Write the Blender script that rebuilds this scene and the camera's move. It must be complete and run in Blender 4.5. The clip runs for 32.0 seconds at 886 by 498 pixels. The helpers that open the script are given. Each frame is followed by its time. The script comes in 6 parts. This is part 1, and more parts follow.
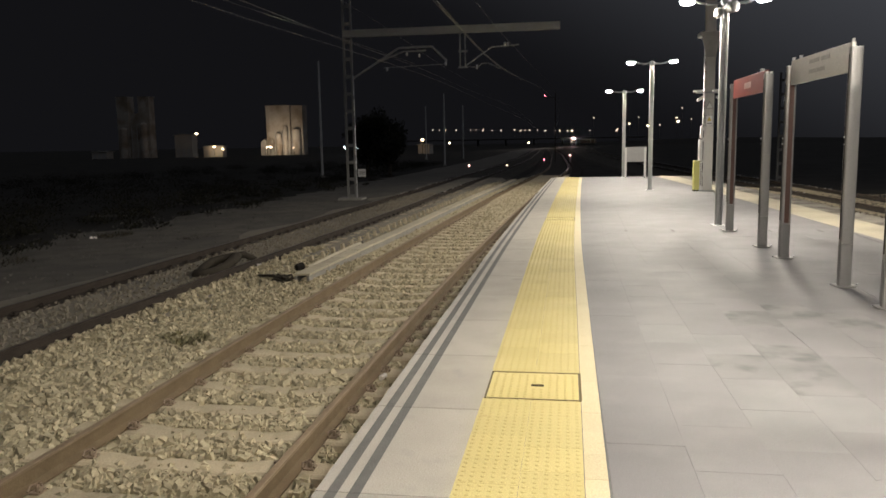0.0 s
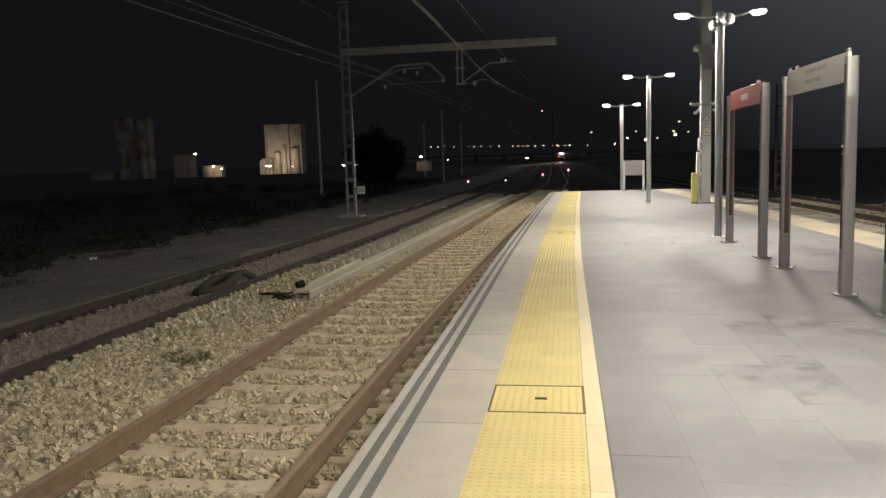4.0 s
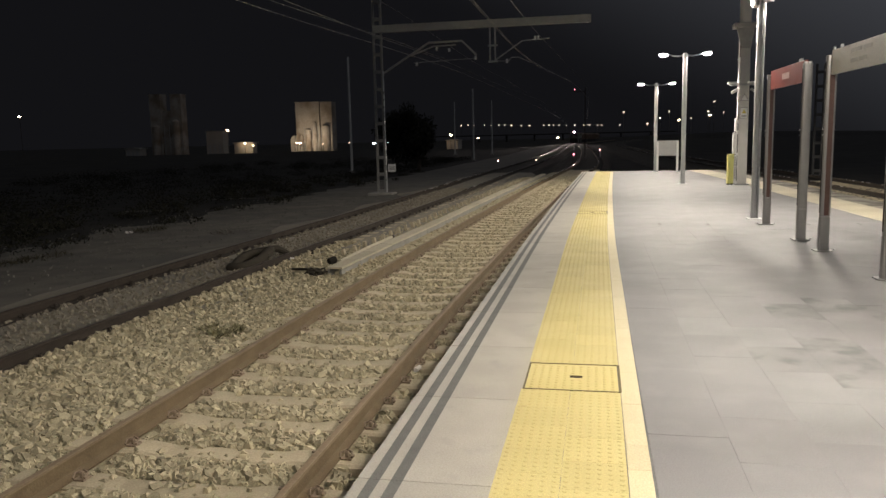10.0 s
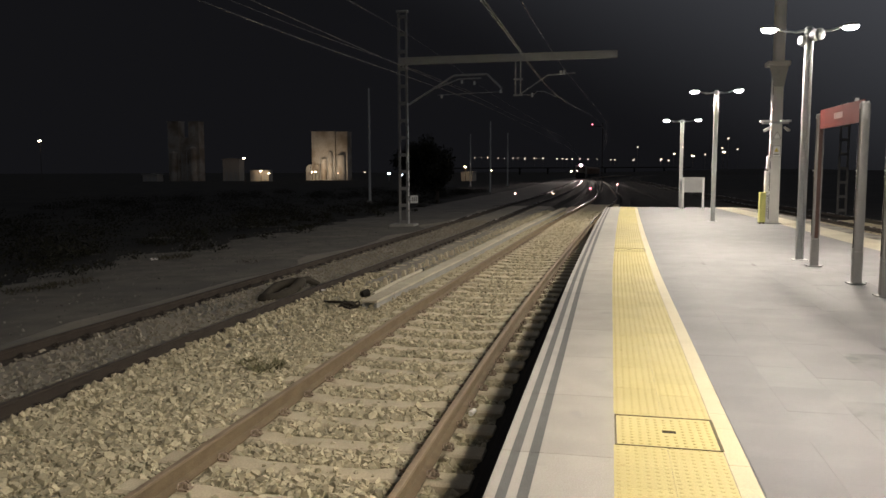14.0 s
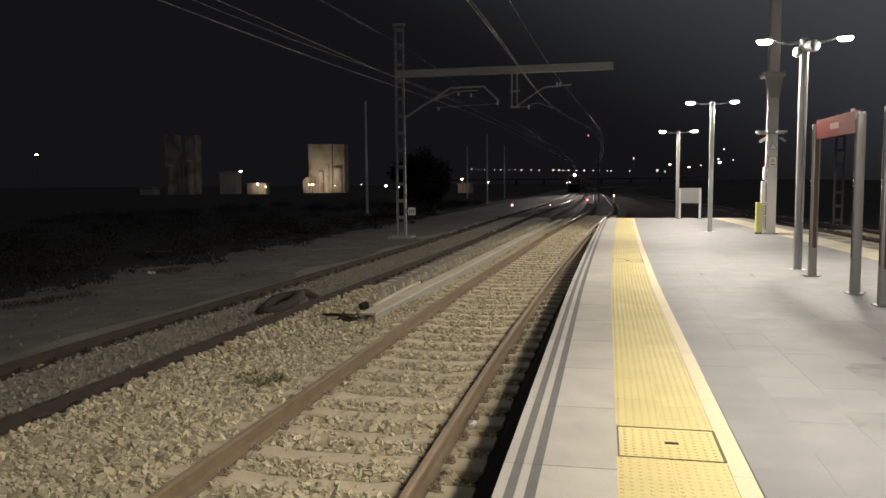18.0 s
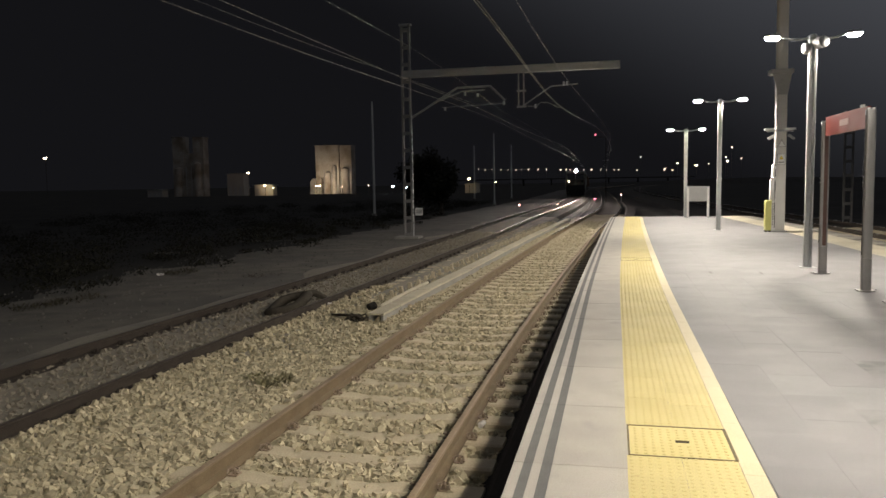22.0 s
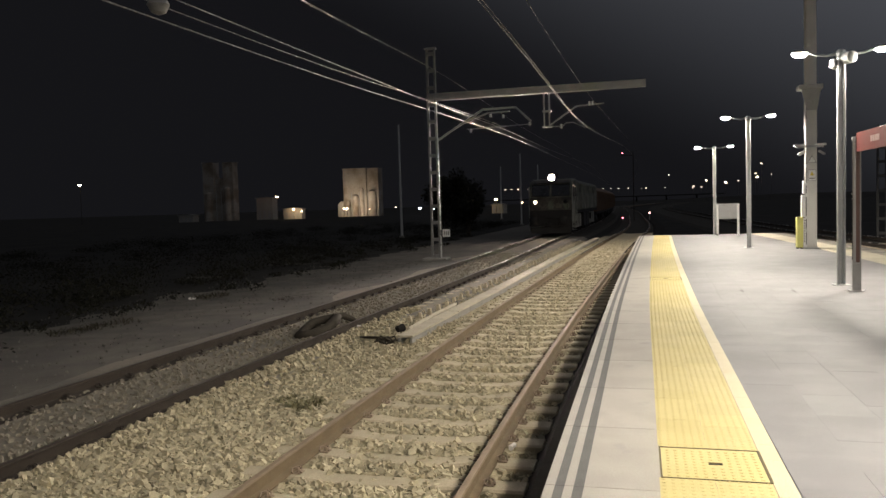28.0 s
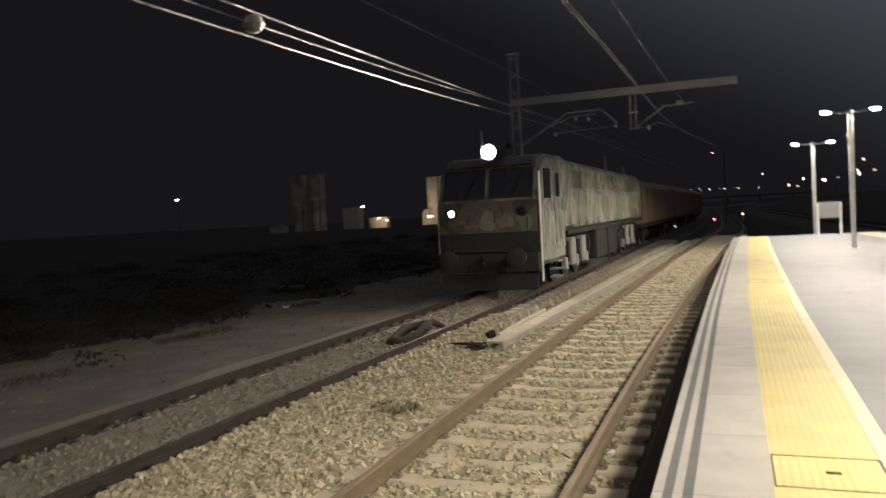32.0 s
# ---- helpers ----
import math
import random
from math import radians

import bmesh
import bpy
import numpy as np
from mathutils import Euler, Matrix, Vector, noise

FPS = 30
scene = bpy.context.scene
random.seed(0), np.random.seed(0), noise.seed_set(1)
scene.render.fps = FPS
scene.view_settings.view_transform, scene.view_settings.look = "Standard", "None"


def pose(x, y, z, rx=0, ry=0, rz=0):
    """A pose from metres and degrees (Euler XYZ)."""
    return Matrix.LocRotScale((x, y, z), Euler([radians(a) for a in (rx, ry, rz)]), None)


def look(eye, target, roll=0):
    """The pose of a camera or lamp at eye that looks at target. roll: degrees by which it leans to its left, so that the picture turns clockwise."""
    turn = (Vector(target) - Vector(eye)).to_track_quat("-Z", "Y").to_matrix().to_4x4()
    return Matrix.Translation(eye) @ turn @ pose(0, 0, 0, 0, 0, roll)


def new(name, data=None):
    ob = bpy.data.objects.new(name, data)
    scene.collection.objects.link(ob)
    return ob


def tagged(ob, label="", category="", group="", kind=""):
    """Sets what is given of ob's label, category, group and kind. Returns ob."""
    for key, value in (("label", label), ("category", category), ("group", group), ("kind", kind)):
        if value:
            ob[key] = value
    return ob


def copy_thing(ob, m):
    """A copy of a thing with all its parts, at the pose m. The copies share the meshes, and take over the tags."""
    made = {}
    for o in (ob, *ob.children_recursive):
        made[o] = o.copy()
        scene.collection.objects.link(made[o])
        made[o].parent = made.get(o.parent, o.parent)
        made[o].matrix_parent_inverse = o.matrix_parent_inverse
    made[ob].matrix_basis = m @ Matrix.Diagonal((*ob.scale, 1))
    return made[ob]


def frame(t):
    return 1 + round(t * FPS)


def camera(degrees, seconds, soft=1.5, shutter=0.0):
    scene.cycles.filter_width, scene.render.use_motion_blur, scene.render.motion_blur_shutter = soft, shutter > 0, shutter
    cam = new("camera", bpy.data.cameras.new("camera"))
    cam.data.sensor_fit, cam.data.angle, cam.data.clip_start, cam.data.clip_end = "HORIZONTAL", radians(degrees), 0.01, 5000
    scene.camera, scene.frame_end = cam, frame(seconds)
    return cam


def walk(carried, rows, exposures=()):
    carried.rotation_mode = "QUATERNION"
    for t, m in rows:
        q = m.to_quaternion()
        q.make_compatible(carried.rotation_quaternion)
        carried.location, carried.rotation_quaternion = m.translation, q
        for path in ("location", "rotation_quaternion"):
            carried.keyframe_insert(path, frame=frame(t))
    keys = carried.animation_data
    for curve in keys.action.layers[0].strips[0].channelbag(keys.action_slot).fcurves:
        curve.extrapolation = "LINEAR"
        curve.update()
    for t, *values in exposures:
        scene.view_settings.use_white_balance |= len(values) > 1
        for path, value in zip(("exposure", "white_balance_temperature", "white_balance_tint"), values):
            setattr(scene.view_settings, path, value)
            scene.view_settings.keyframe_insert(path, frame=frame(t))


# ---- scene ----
cam = camera(60.3, 32.0, shutter=1.0)

PATH = [
    (0, (0.36, 0.254, 1.567), (0.041, 2.21, 1.294), -1.0),
    (0.5, (0.363, 0.254, 1.567), (0.056, 2.216, 1.326), -1.3),
    (1, (0.363, 0.241, 1.569), (0.062, 2.205, 1.34), -1.6),
    (1.5, (0.361, 0.236, 1.56), (0.055, 2.199, 1.337), -1.6),
    (2, (0.36, 0.253, 1.555), (0.049, 2.216, 1.331), -1.6),
    (2.5, (0.359, 0.268, 1.548), (0.044, 2.23, 1.32), -1.7),
    (3, (0.358, 0.262, 1.555), (0.041, 2.224, 1.328), -1.8),
    (3.5, (0.351, 0.255, 1.553), (0.032, 2.216, 1.326), -1.8),
    (5.5, (0.36, 0.255, 1.544), (0.046, 2.215, 1.296), -2.0),
    (6, (0.354, 0.242, 1.553), (0.037, 2.201, 1.305), -2.1),
    (6.5, (0.353, 0.239, 1.553), (0.032, 2.197, 1.304), -2.3),
    (7, (0.349, 0.254, 1.549), (0.019, 2.211, 1.301), -2.3),
    (7.5, (0.338, 0.269, 1.535), (-0.012, 2.222, 1.284), -2.2),
    (8, (0.334, 0.259, 1.531), (-0.033, 2.207, 1.27), -2.0),
    (8.5, (0.335, 0.255, 1.528), (-0.052, 2.198, 1.261), -1.9),
    (9, (0.325, 0.263, 1.527), (-0.07, 2.203, 1.246), -1.7),
    (9.5, (0.313, 0.262, 1.53), (-0.082, 2.202, 1.245), -1.5),
    (10, (0.298, 0.242, 1.536), (-0.094, 2.183, 1.253), -1.3),
    (10.5, (0.268, 0.233, 1.54), (-0.05, 2.187, 1.257), -0.8),
    (10.8, (0.243, 0.2, 1.536), (0.072, 2.171, 1.249), 0.2),
    (11, (0.224, 0.183, 1.536), (0.061, 2.156, 1.255), 0.4),
    (11.5, (0.119, 0.254, 1.529), (-0.206, 2.209, 1.26), 0.7),
    (12, (0.005, 0.388, 1.538), (-0.477, 2.316, 1.315), 0.1),
    (12.5, (-0.082, 0.439, 1.546), (-0.565, 2.368, 1.325), 0.4),
    (13, (-0.189, 0.392, 1.561), (-0.669, 2.321, 1.34), 0.3),
    (13.5, (-0.243, 0.372, 1.573), (-0.686, 2.31, 1.358), 0.0),
    (14, (-0.204, 0.42, 1.571), (-0.625, 2.365, 1.369), -0.2),
    (14.5, (-0.193, 0.411, 1.573), (-0.604, 2.359, 1.382), -0.3),
    (16.5, (-0.232, 0.424, 1.571), (-0.644, 2.374, 1.398), -0.5),
    (17, (-0.229, 0.427, 1.568), (-0.642, 2.377, 1.399), -0.6),
    (17.5, (-0.227, 0.437, 1.565), (-0.639, 2.387, 1.397), -0.5),
    (18, (-0.227, 0.412, 1.573), (-0.641, 2.361, 1.402), -0.5),
    (18.5, (-0.21, 0.421, 1.57), (-0.625, 2.37, 1.398), -0.6),
    (19, (-0.206, 0.434, 1.566), (-0.621, 2.383, 1.394), -0.7),
    (19.5, (-0.211, 0.43, 1.568), (-0.621, 2.38, 1.401), -0.7),
    (20, (-0.216, 0.42, 1.575), (-0.629, 2.37, 1.411), -0.9),
    (20.5, (-0.219, 0.42, 1.578), (-0.63, 2.371, 1.417), -1.0),
    (21, (-0.217, 0.422, 1.573), (-0.632, 2.372, 1.418), -1.0),
    (21.5, (-0.214, 0.424, 1.572), (-0.634, 2.373, 1.415), -1.0),
    (22, (-0.234, 0.428, 1.562), (-0.667, 2.373, 1.392), -0.9),
    (22.5, (-0.242, 0.418, 1.559), (-0.689, 2.359, 1.376), -0.8),
    (23, (-0.237, 0.434, 1.562), (-0.693, 2.372, 1.376), -0.8),
    (23.5, (-0.239, 0.43, 1.565), (-0.7, 2.368, 1.381), -0.7),
    (24, (-0.241, 0.427, 1.568), (-0.703, 2.364, 1.382), -0.7),
    (24.5, (-0.243, 0.438, 1.567), (-0.708, 2.374, 1.381), -0.7),
    (25, (-0.244, 0.424, 1.571), (-0.71, 2.361, 1.386), -0.8),
    (25.5, (-0.247, 0.438, 1.562), (-0.712, 2.375, 1.382), -0.7),
    (26, (-0.254, 0.406, 1.566), (-0.728, 2.342, 1.396), -0.4),
    (26.5, (-0.248, 0.376, 1.583), (-0.729, 2.313, 1.463), -0.3),
    (28.5, (-0.226, 0.39, 1.578), (-0.734, 2.321, 1.467), -2.2),
    (29, (-0.244, 0.403, 1.573), (-0.755, 2.334, 1.467), -2.4),
    (30, (-0.268, 0.383, 1.575), (-0.791, 2.311, 1.474), -3.0),
    (30.5, (-0.29, 0.35, 1.592), (-0.89, 2.256, 1.496), -4.5),
    (30.7, (-0.301, 0.364, 1.586), (-0.922, 2.263, 1.488), -5.7),
    (31, (-0.291, 0.33, 1.595), (-0.962, 2.212, 1.51), -5.8),
    (31.5, (-0.285, 0.351, 1.58), (-0.97, 2.229, 1.493), -5.6),
    (31.7, (-0.296, 0.349, 1.579), (-0.987, 2.223, 1.487), -5.0),
    (31.8, (-0.295, 0.345, 1.578), (-0.991, 2.217, 1.484), -4.4),
    (31.9, (-0.293, 0.342, 1.576), (-0.994, 2.213, 1.487), -3.8),
    (32, (-0.305, 0.337, 1.576), (-1.017, 2.204, 1.489), -3.1),
]
STOPS = [(0, 0.3), (10, 0.3), (12.5, 0.4), (25, 0.42), (29, 0.58), (30.2, 0.6), (31, 0.7), (32, 0.72)]
walk(cam, [(t, look(eye, target, roll)) for t, eye, target, roll in PATH], STOPS)

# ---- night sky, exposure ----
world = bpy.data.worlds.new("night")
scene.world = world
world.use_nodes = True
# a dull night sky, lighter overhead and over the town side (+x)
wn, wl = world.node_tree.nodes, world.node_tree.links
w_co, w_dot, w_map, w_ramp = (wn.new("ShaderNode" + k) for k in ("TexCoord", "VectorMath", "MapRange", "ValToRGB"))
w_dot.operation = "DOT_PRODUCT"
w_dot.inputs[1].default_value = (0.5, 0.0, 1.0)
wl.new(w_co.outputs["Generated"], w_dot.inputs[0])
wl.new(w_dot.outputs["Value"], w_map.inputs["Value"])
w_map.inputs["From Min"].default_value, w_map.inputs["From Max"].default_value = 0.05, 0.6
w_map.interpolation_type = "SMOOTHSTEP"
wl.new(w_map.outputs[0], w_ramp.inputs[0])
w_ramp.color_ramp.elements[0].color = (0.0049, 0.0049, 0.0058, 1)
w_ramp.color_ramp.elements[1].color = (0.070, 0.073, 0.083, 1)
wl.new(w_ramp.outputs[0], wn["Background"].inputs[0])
scene.view_settings.exposure = 0.0


# ---- plan: lines along the railway, x at a given y ----
def smooth(points):
    ys, xs = np.array(points, float).T
    slope = np.gradient(xs, ys)

    def at(y):
        y = np.clip(np.asarray(y, float), ys[0], ys[-1])
        i = np.clip(np.searchsorted(ys, y) - 1, 0, len(ys) - 2)
        h = ys[i + 1] - ys[i]
        u = (y - ys[i]) / h
        return ((2 * u**3 - 3 * u**2 + 1) * xs[i] + (u**3 - 2 * u**2 + u) * h * slope[i]
                + (3 * u**2 - 2 * u**3) * xs[i + 1] + (u**3 - u**2) * h * slope[i + 1])
    return at


near_c = smooth([(-60, -2.46), (5, -2.46), (10, -2.44), (16, -2.33), (26, -2.02), (36, -1.64), (44, -1.25), (55, -0.7),
                 (66, -0.36), (78, -0.38), (92, -0.6), (135, -1.3), (180, -2.6), (250, -4.5), (330, 0.5), (400, 7), (520, 20)])
far_c = smooth([(-60, -6.65), (6, -6.64), (9, -6.6), (12, -6.54), (16, -6.45), (21, -6.32), (30, -6.12), (48, -5.95), (65, -5.55), (81, -5.35), (105, -5.45),
                (124, -5.75), (142, -6.1), (186, -7.1), (235, -8.1), (292, -6.7), (333, -3.3), (362, -0.55), (395, 3.6), (520, 22)])
right_c = smooth([(-60, 11.1), (12, 11.05), (20, 10.97), (27, 10.8), (40, 10.2), (60, 9.0), (100, 7.5), (200, 6), (520, 32)])
bend = smooth([(-60, 0), (7, 0), (12, 0.02), (17, 0.09), (25, 0.24), (36, 0.5)])
plat_left = lambda y: -0.762 + bend(y)
plat_right = smooth([(-60, 6.55), (12, 6.5), (20, 6.25), (28, 5.95), (36, 5.5)])
PLAT_END = 34.9
RAIL_Z = -0.6
SLEEPER_Z = -0.77
GROUND_Z = -0.95


# ---- mesh helpers ----
class Geo:
    """Collects vertices and faces of one mesh."""

    def __init__(self):
        self.v, self.f = [], []

    def add(self, verts, faces):
        n = len(self.v)
        self.v += [tuple(p) for p in verts]
        self.f += [tuple(n + i for i in q) for q in faces]
        return self

    def box(self, x0, x1, y0, y1, z0, z1, m=None):
        vs = [(x, y, z) for z in (z0, z1) for y in (y0, y1) for x in (x0, x1)]
        if m:
            vs = [m @ Vector(p) for p in vs]
        return self.add(vs, [(0, 2, 3, 1), (4, 5, 7, 6), (0, 1, 5, 4), (2, 6, 7, 3), (0, 4, 6, 2), (1, 3, 7, 5)])

    def tube(self, path, r, n=8, caps=True):
        """A round bar along a path; r is one radius or one for each point."""
        path = [Vector(p) for p in path]
        rs = r if isinstance(r, (list, tuple)) else [r] * len(path)
        start = len(self.v)
        for i, p in enumerate(path):
            d = (path[min(i + 1, len(path) - 1)] - path[max(i - 1, 0)]).normalized()
            a = d.cross(Vector((0, 0, 1)))
            a = d.cross(Vector((1, 0, 0))).normalized() if a.length < 0.02 else a.normalized()
            b = d.cross(a)
            for k in range(n):
                w = 2 * math.pi * k / n
                self.v.append(tuple(p + rs[i] * (math.cos(w) * a + math.sin(w) * b)))
        for i in range(len(path) - 1):
            for k in range(n):
                q, s = start + i * n + k, start + i * n + (k + 1) % n
                self.f.append((q, s, s + n, q + n))
        if caps:
            self.f.append(tuple(start + k for k in range(n))[::-1])
            self.f.append(tuple(start + (len(path) - 1) * n + k for k in range(n)))
        return self

    def sweep(self, profile, path_x, ys, z0=0.0):
        """A profile of (x, z) drawn along a line x = path_x(y)."""
        n, start = len(profile), len(self.v)
        for y in ys:
            c = float(path_x(y))
            self.v += [(c + px, float(y), z0 + pz) for px, pz in profile]
        for i in range(len(ys) - 1):
            for k in range(n):
                a, b = start + i * n + k, start + i * n + (k + 1) % n
                self.f.append((a, b, b + n, a + n))
        self.f.append(tuple(start + k for k in range(n))[::-1])
        self.f.append(tuple(start + (len(ys) - 1) * n + k for k in range(n)))
        return self

    def prism(self, outline, axis, a, b):
        """An outline of two coordinates pulled along the third axis from a to b."""
        def p(u, w, t):
            return {"x": (t, u, w), "y": (u, t, w), "z": (u, w, t)}[axis]
        n = len(outline)
        self.add([p(u, w, a) for u, w in outline] + [p(u, w, b) for u, w in outline],
                 [tuple(range(n))[::-1], tuple(range(n, 2 * n))] + [(k, (k + 1) % n, n + (k + 1) % n, n + k) for k in range(n)])
        return self

    def lathe(self, profile, centre=(0, 0, 0), n=16, caps=True):
        """A profile of (radius, z) turned about the upright axis."""
        cx, cy, cz = centre
        s = len(self.v)
        for r, z in profile:
            self.v += [(cx + r * math.cos(2 * math.pi * k / n), cy + r * math.sin(2 * math.pi * k / n), cz + z) for k in range(n)]
        for i in range(len(profile) - 1):
            for k in range(n):
                a, b = s + i * n + k, s + i * n + (k + 1) % n
                self.f.append((a, b, b + n, a + n))
        if caps:
            self.f.append(tuple(s + k for k in range(n))[::-1])
            self.f.append(tuple(s + (len(profile) - 1) * n + k for k in range(n)))
        return self

    def mesh(self, name, material, bevel=0.0, smooth_shade=False, fix=True):
        me = bpy.data.meshes.new(name)
        me.from_pydata(self.v, [], self.f)
        if fix or bevel:
            bm = bmesh.new()
            bm.from_mesh(me)
            bmesh.ops.recalc_face_normals(bm, faces=bm.faces)
            if bevel:
                sharp = [e for e in bm.edges if len(e.link_faces) == 2 and e.calc_face_angle(0) > 0.6]
                bmesh.ops.bevel(bm, geom=sharp, offset=bevel, segments=1, affect="EDGES", clamp_overlap=True)
            bm.to_mesh(me)
            bm.free()
        if smooth_shade:
            me.shade_smooth()
            me.set_sharp_from_angle(angle=radians(40))
        if material:
            me.materials.append(material)
        return me


def part(name, geo, material, parent=None, label="", bevel=0.0, smooth_shade=False, kind=""):
    me = geo if isinstance(geo, bpy.types.Mesh) else geo.mesh(name, material, bevel, smooth_shade)
    ob = new(name, me)
    if parent:
        ob.parent = parent
    return tagged(ob, label=label, kind=kind)


def thing(name, label, category, at=None, group="", kind=""):
    ob = new(name)
    ob.empty_display_size = 0.2
    if at is not None:
        ob.matrix_basis = at
    return tagged(ob, label, category, group, kind)


# ---- materials ----
def material(name, base, rough=0.7, metal=0.0, second=None, scale=6.0, grain=60.0, mix=0.5, bump=0.25, bump_scale=None,
             spread=0.0, island=False, coord="Object", spec=0.5, stain=None, stain_scale=1.5, stain_cut=(0.55, 0.72)):
    """A surface with large patches, fine grain, relief and, where given, stains and a spread of tone from piece to piece."""
    m = bpy.data.materials.new(name)
    m.use_nodes = True
    nt = m.node_tree
    n, ln = nt.nodes, nt.links
    b = n["Principled BSDF"]
    b.inputs["Roughness"].default_value, b.inputs["Metallic"].default_value = rough, metal
    b.inputs["Specular IOR Level"].default_value = spec
    co = n.new("ShaderNodeTexCoord")
    geo = n.new("ShaderNodeNewGeometry")
    src = geo.outputs["Position"] if coord == "World" else co.outputs["Object"]

    def noise_node(s, detail=4):
        t = n.new("ShaderNodeTexNoise")
        t.inputs["Scale"].default_value, t.inputs["Detail"].default_value = s, detail
        ln.new(src, t.inputs["Vector"])
        return t
    big, fine = noise_node(scale), noise_node(grain, 2)

    def mix_node(fac, a, c, mode="MIX"):
        x = n.new("ShaderNodeMix")
        x.data_type, x.blend_type = "RGBA", mode
        for sock, val in ((x.inputs[0], fac), (x.inputs[6], a), (x.inputs[7], c)):
            if hasattr(val, "is_linked"):
                ln.new(val, sock)
            elif sock == x.inputs[0]:
                sock.default_value = val
            else:
                sock.default_value = (*val, 1)
        return x.outputs[2]
    second = second or tuple(c * 0.7 for c in base)
    ramp = n.new("ShaderNodeMapRange")
    ramp.inputs["From Min"].default_value, ramp.inputs["From Max"].default_value = 0.35, 0.68
    ln.new(big.outputs[0], ramp.inputs["Value"])
    mul = n.new("ShaderNodeMath")
    mul.operation = "MULTIPLY"
    mul.inputs[1].default_value = mix
    ln.new(ramp.outputs[0], mul.inputs[0])
    col = mix_node(mul.outputs[0], base, second)
    gr = n.new("ShaderNodeMapRange")
    gr.inputs["From Min"].default_value, gr.inputs["From Max"].default_value = 0.3, 0.7
    gr.inputs["To Min"].default_value, gr.inputs["To Max"].default_value = 0.86, 1.12
    ln.new(fine.outputs[0], gr.inputs["Value"])
    vm = n.new("ShaderNodeVectorMath")
    vm.operation = "SCALE"
    ln.new(col, vm.inputs[0])
    ln.new(gr.outputs[0], vm.inputs["Scale"])
    col = vm.outputs[0]
    if stain:
        st = noise_node(stain_scale, 6)
        cut = n.new("ShaderNodeMapRange")
        cut.inputs["From Min"].default_value, cut.inputs["From Max"].default_value = stain_cut
        ln.new(st.outputs[0], cut.inputs["Value"])
        col = mix_node(cut.outputs[0], col, stain)
    if spread:
        rnd = geo.outputs["Random Per Island"] if island else n.new("ShaderNodeObjectInfo").outputs["Random"]
        rr = n.new("ShaderNodeMapRange")
        rr.inputs["To Min"].default_value, rr.inputs["To Max"].default_value = 1 - spread, 1 + spread
        ln.new(rnd, rr.inputs["Value"])
        v2 = n.new("ShaderNodeVectorMath")
        v2.operation = "SCALE"
        ln.new(col, v2.inputs[0])
        ln.new(rr.outputs[0], v2.inputs["Scale"])
        col = v2.outputs[0]
    ln.new(col, b.inputs["Base Color"])
    rv = n.new("ShaderNodeMapRange")
    rv.inputs["To Min"].default_value, rv.inputs["To Max"].default_value = max(rough - 0.12, 0.03), min(rough + 0.12, 1)
    ln.new(big.outputs[0], rv.inputs["Value"])
    ln.new(rv.outputs[0], b.inputs["Roughness"])
    if bump:
        bp = n.new("ShaderNodeBump")
        bp.inputs["Strength"].default_value, bp.inputs["Distance"].default_value = bump, 0.01
        src_b = noise_node(bump_scale, 3) if bump_scale else fine
        ln.new(src_b.outputs[0], bp.inputs["Height"])
        ln.new(bp.outputs[0], b.inputs["Normal"])
    return m


def glow(name, colour, strength):
    m = bpy.data.materials.new(name)
    m.use_nodes = True
    b = m.node_tree.nodes["Principled BSDF"]
    b.inputs["Base Color"].default_value = (*colour, 1)
    b.inputs["Emission Color"].default_value = (*colour, 1)
    b.inputs["Emission Strength"].default_value = strength
    return m


STONE = material("ballast_stone", (0.455, 0.4, 0.268), 0.95, second=(0.3, 0.26, 0.165), scale=9, grain=90, spread=0.3, island=True, bump=0.4)
BALLAST = material("ballast_bed", (0.47, 0.408, 0.265), 0.97, second=(0.30, 0.26, 0.175), scale=22, grain=60, mix=0.9, bump=1.0, bump_scale=28, coord="World")
SOIL = material("dark_soil", (0.044, 0.041, 0.036), 0.98, second=(0.028, 0.027, 0.024), scale=0.35, grain=14, mix=0.9, bump=0.8, bump_scale=9, coord="World", spec=0.08)
SLEEPER = material("sleeper_concrete", (0.5, 0.432, 0.3), 0.9, second=(0.41, 0.348, 0.235), scale=7, grain=70, spread=0.1, bump=0.3)
RUST = material("rusty_rail", (0.19, 0.138, 0.078), 0.78, 0.1, second=(0.13, 0.094, 0.055), scale=5, grain=80, coord="World", bump=0.3)
RAIL_TOP = material("worn_rail_head", (0.27, 0.2, 0.13), 0.72, 0.1, second=(0.22, 0.16, 0.1), scale=3, grain=40, coord="World", bump=0.05)
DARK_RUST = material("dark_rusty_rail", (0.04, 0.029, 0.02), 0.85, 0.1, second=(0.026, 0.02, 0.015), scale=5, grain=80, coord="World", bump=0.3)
FAR_BED = material("dusty_dim_ballast", (0.265, 0.235, 0.18), 0.97, second=(0.2, 0.178, 0.136), scale=20, grain=60, mix=0.9, bump=1.0, bump_scale=24, coord="World",
                   stain=(0.15, 0.14, 0.118), stain_scale=0.55, stain_cut=(0.48, 0.7))
# ballast with the darkness beyond the platform lamps put into its colour
UNLIT_BED = material("unlit_dark_ballast", (0.075, 0.068, 0.056), 0.97, second=(0.045, 0.041, 0.035), scale=3, grain=40, mix=0.9, bump=1.0, bump_scale=20, coord="World", spec=0.1)
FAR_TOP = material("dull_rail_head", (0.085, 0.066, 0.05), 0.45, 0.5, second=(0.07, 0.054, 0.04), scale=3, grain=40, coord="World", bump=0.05)
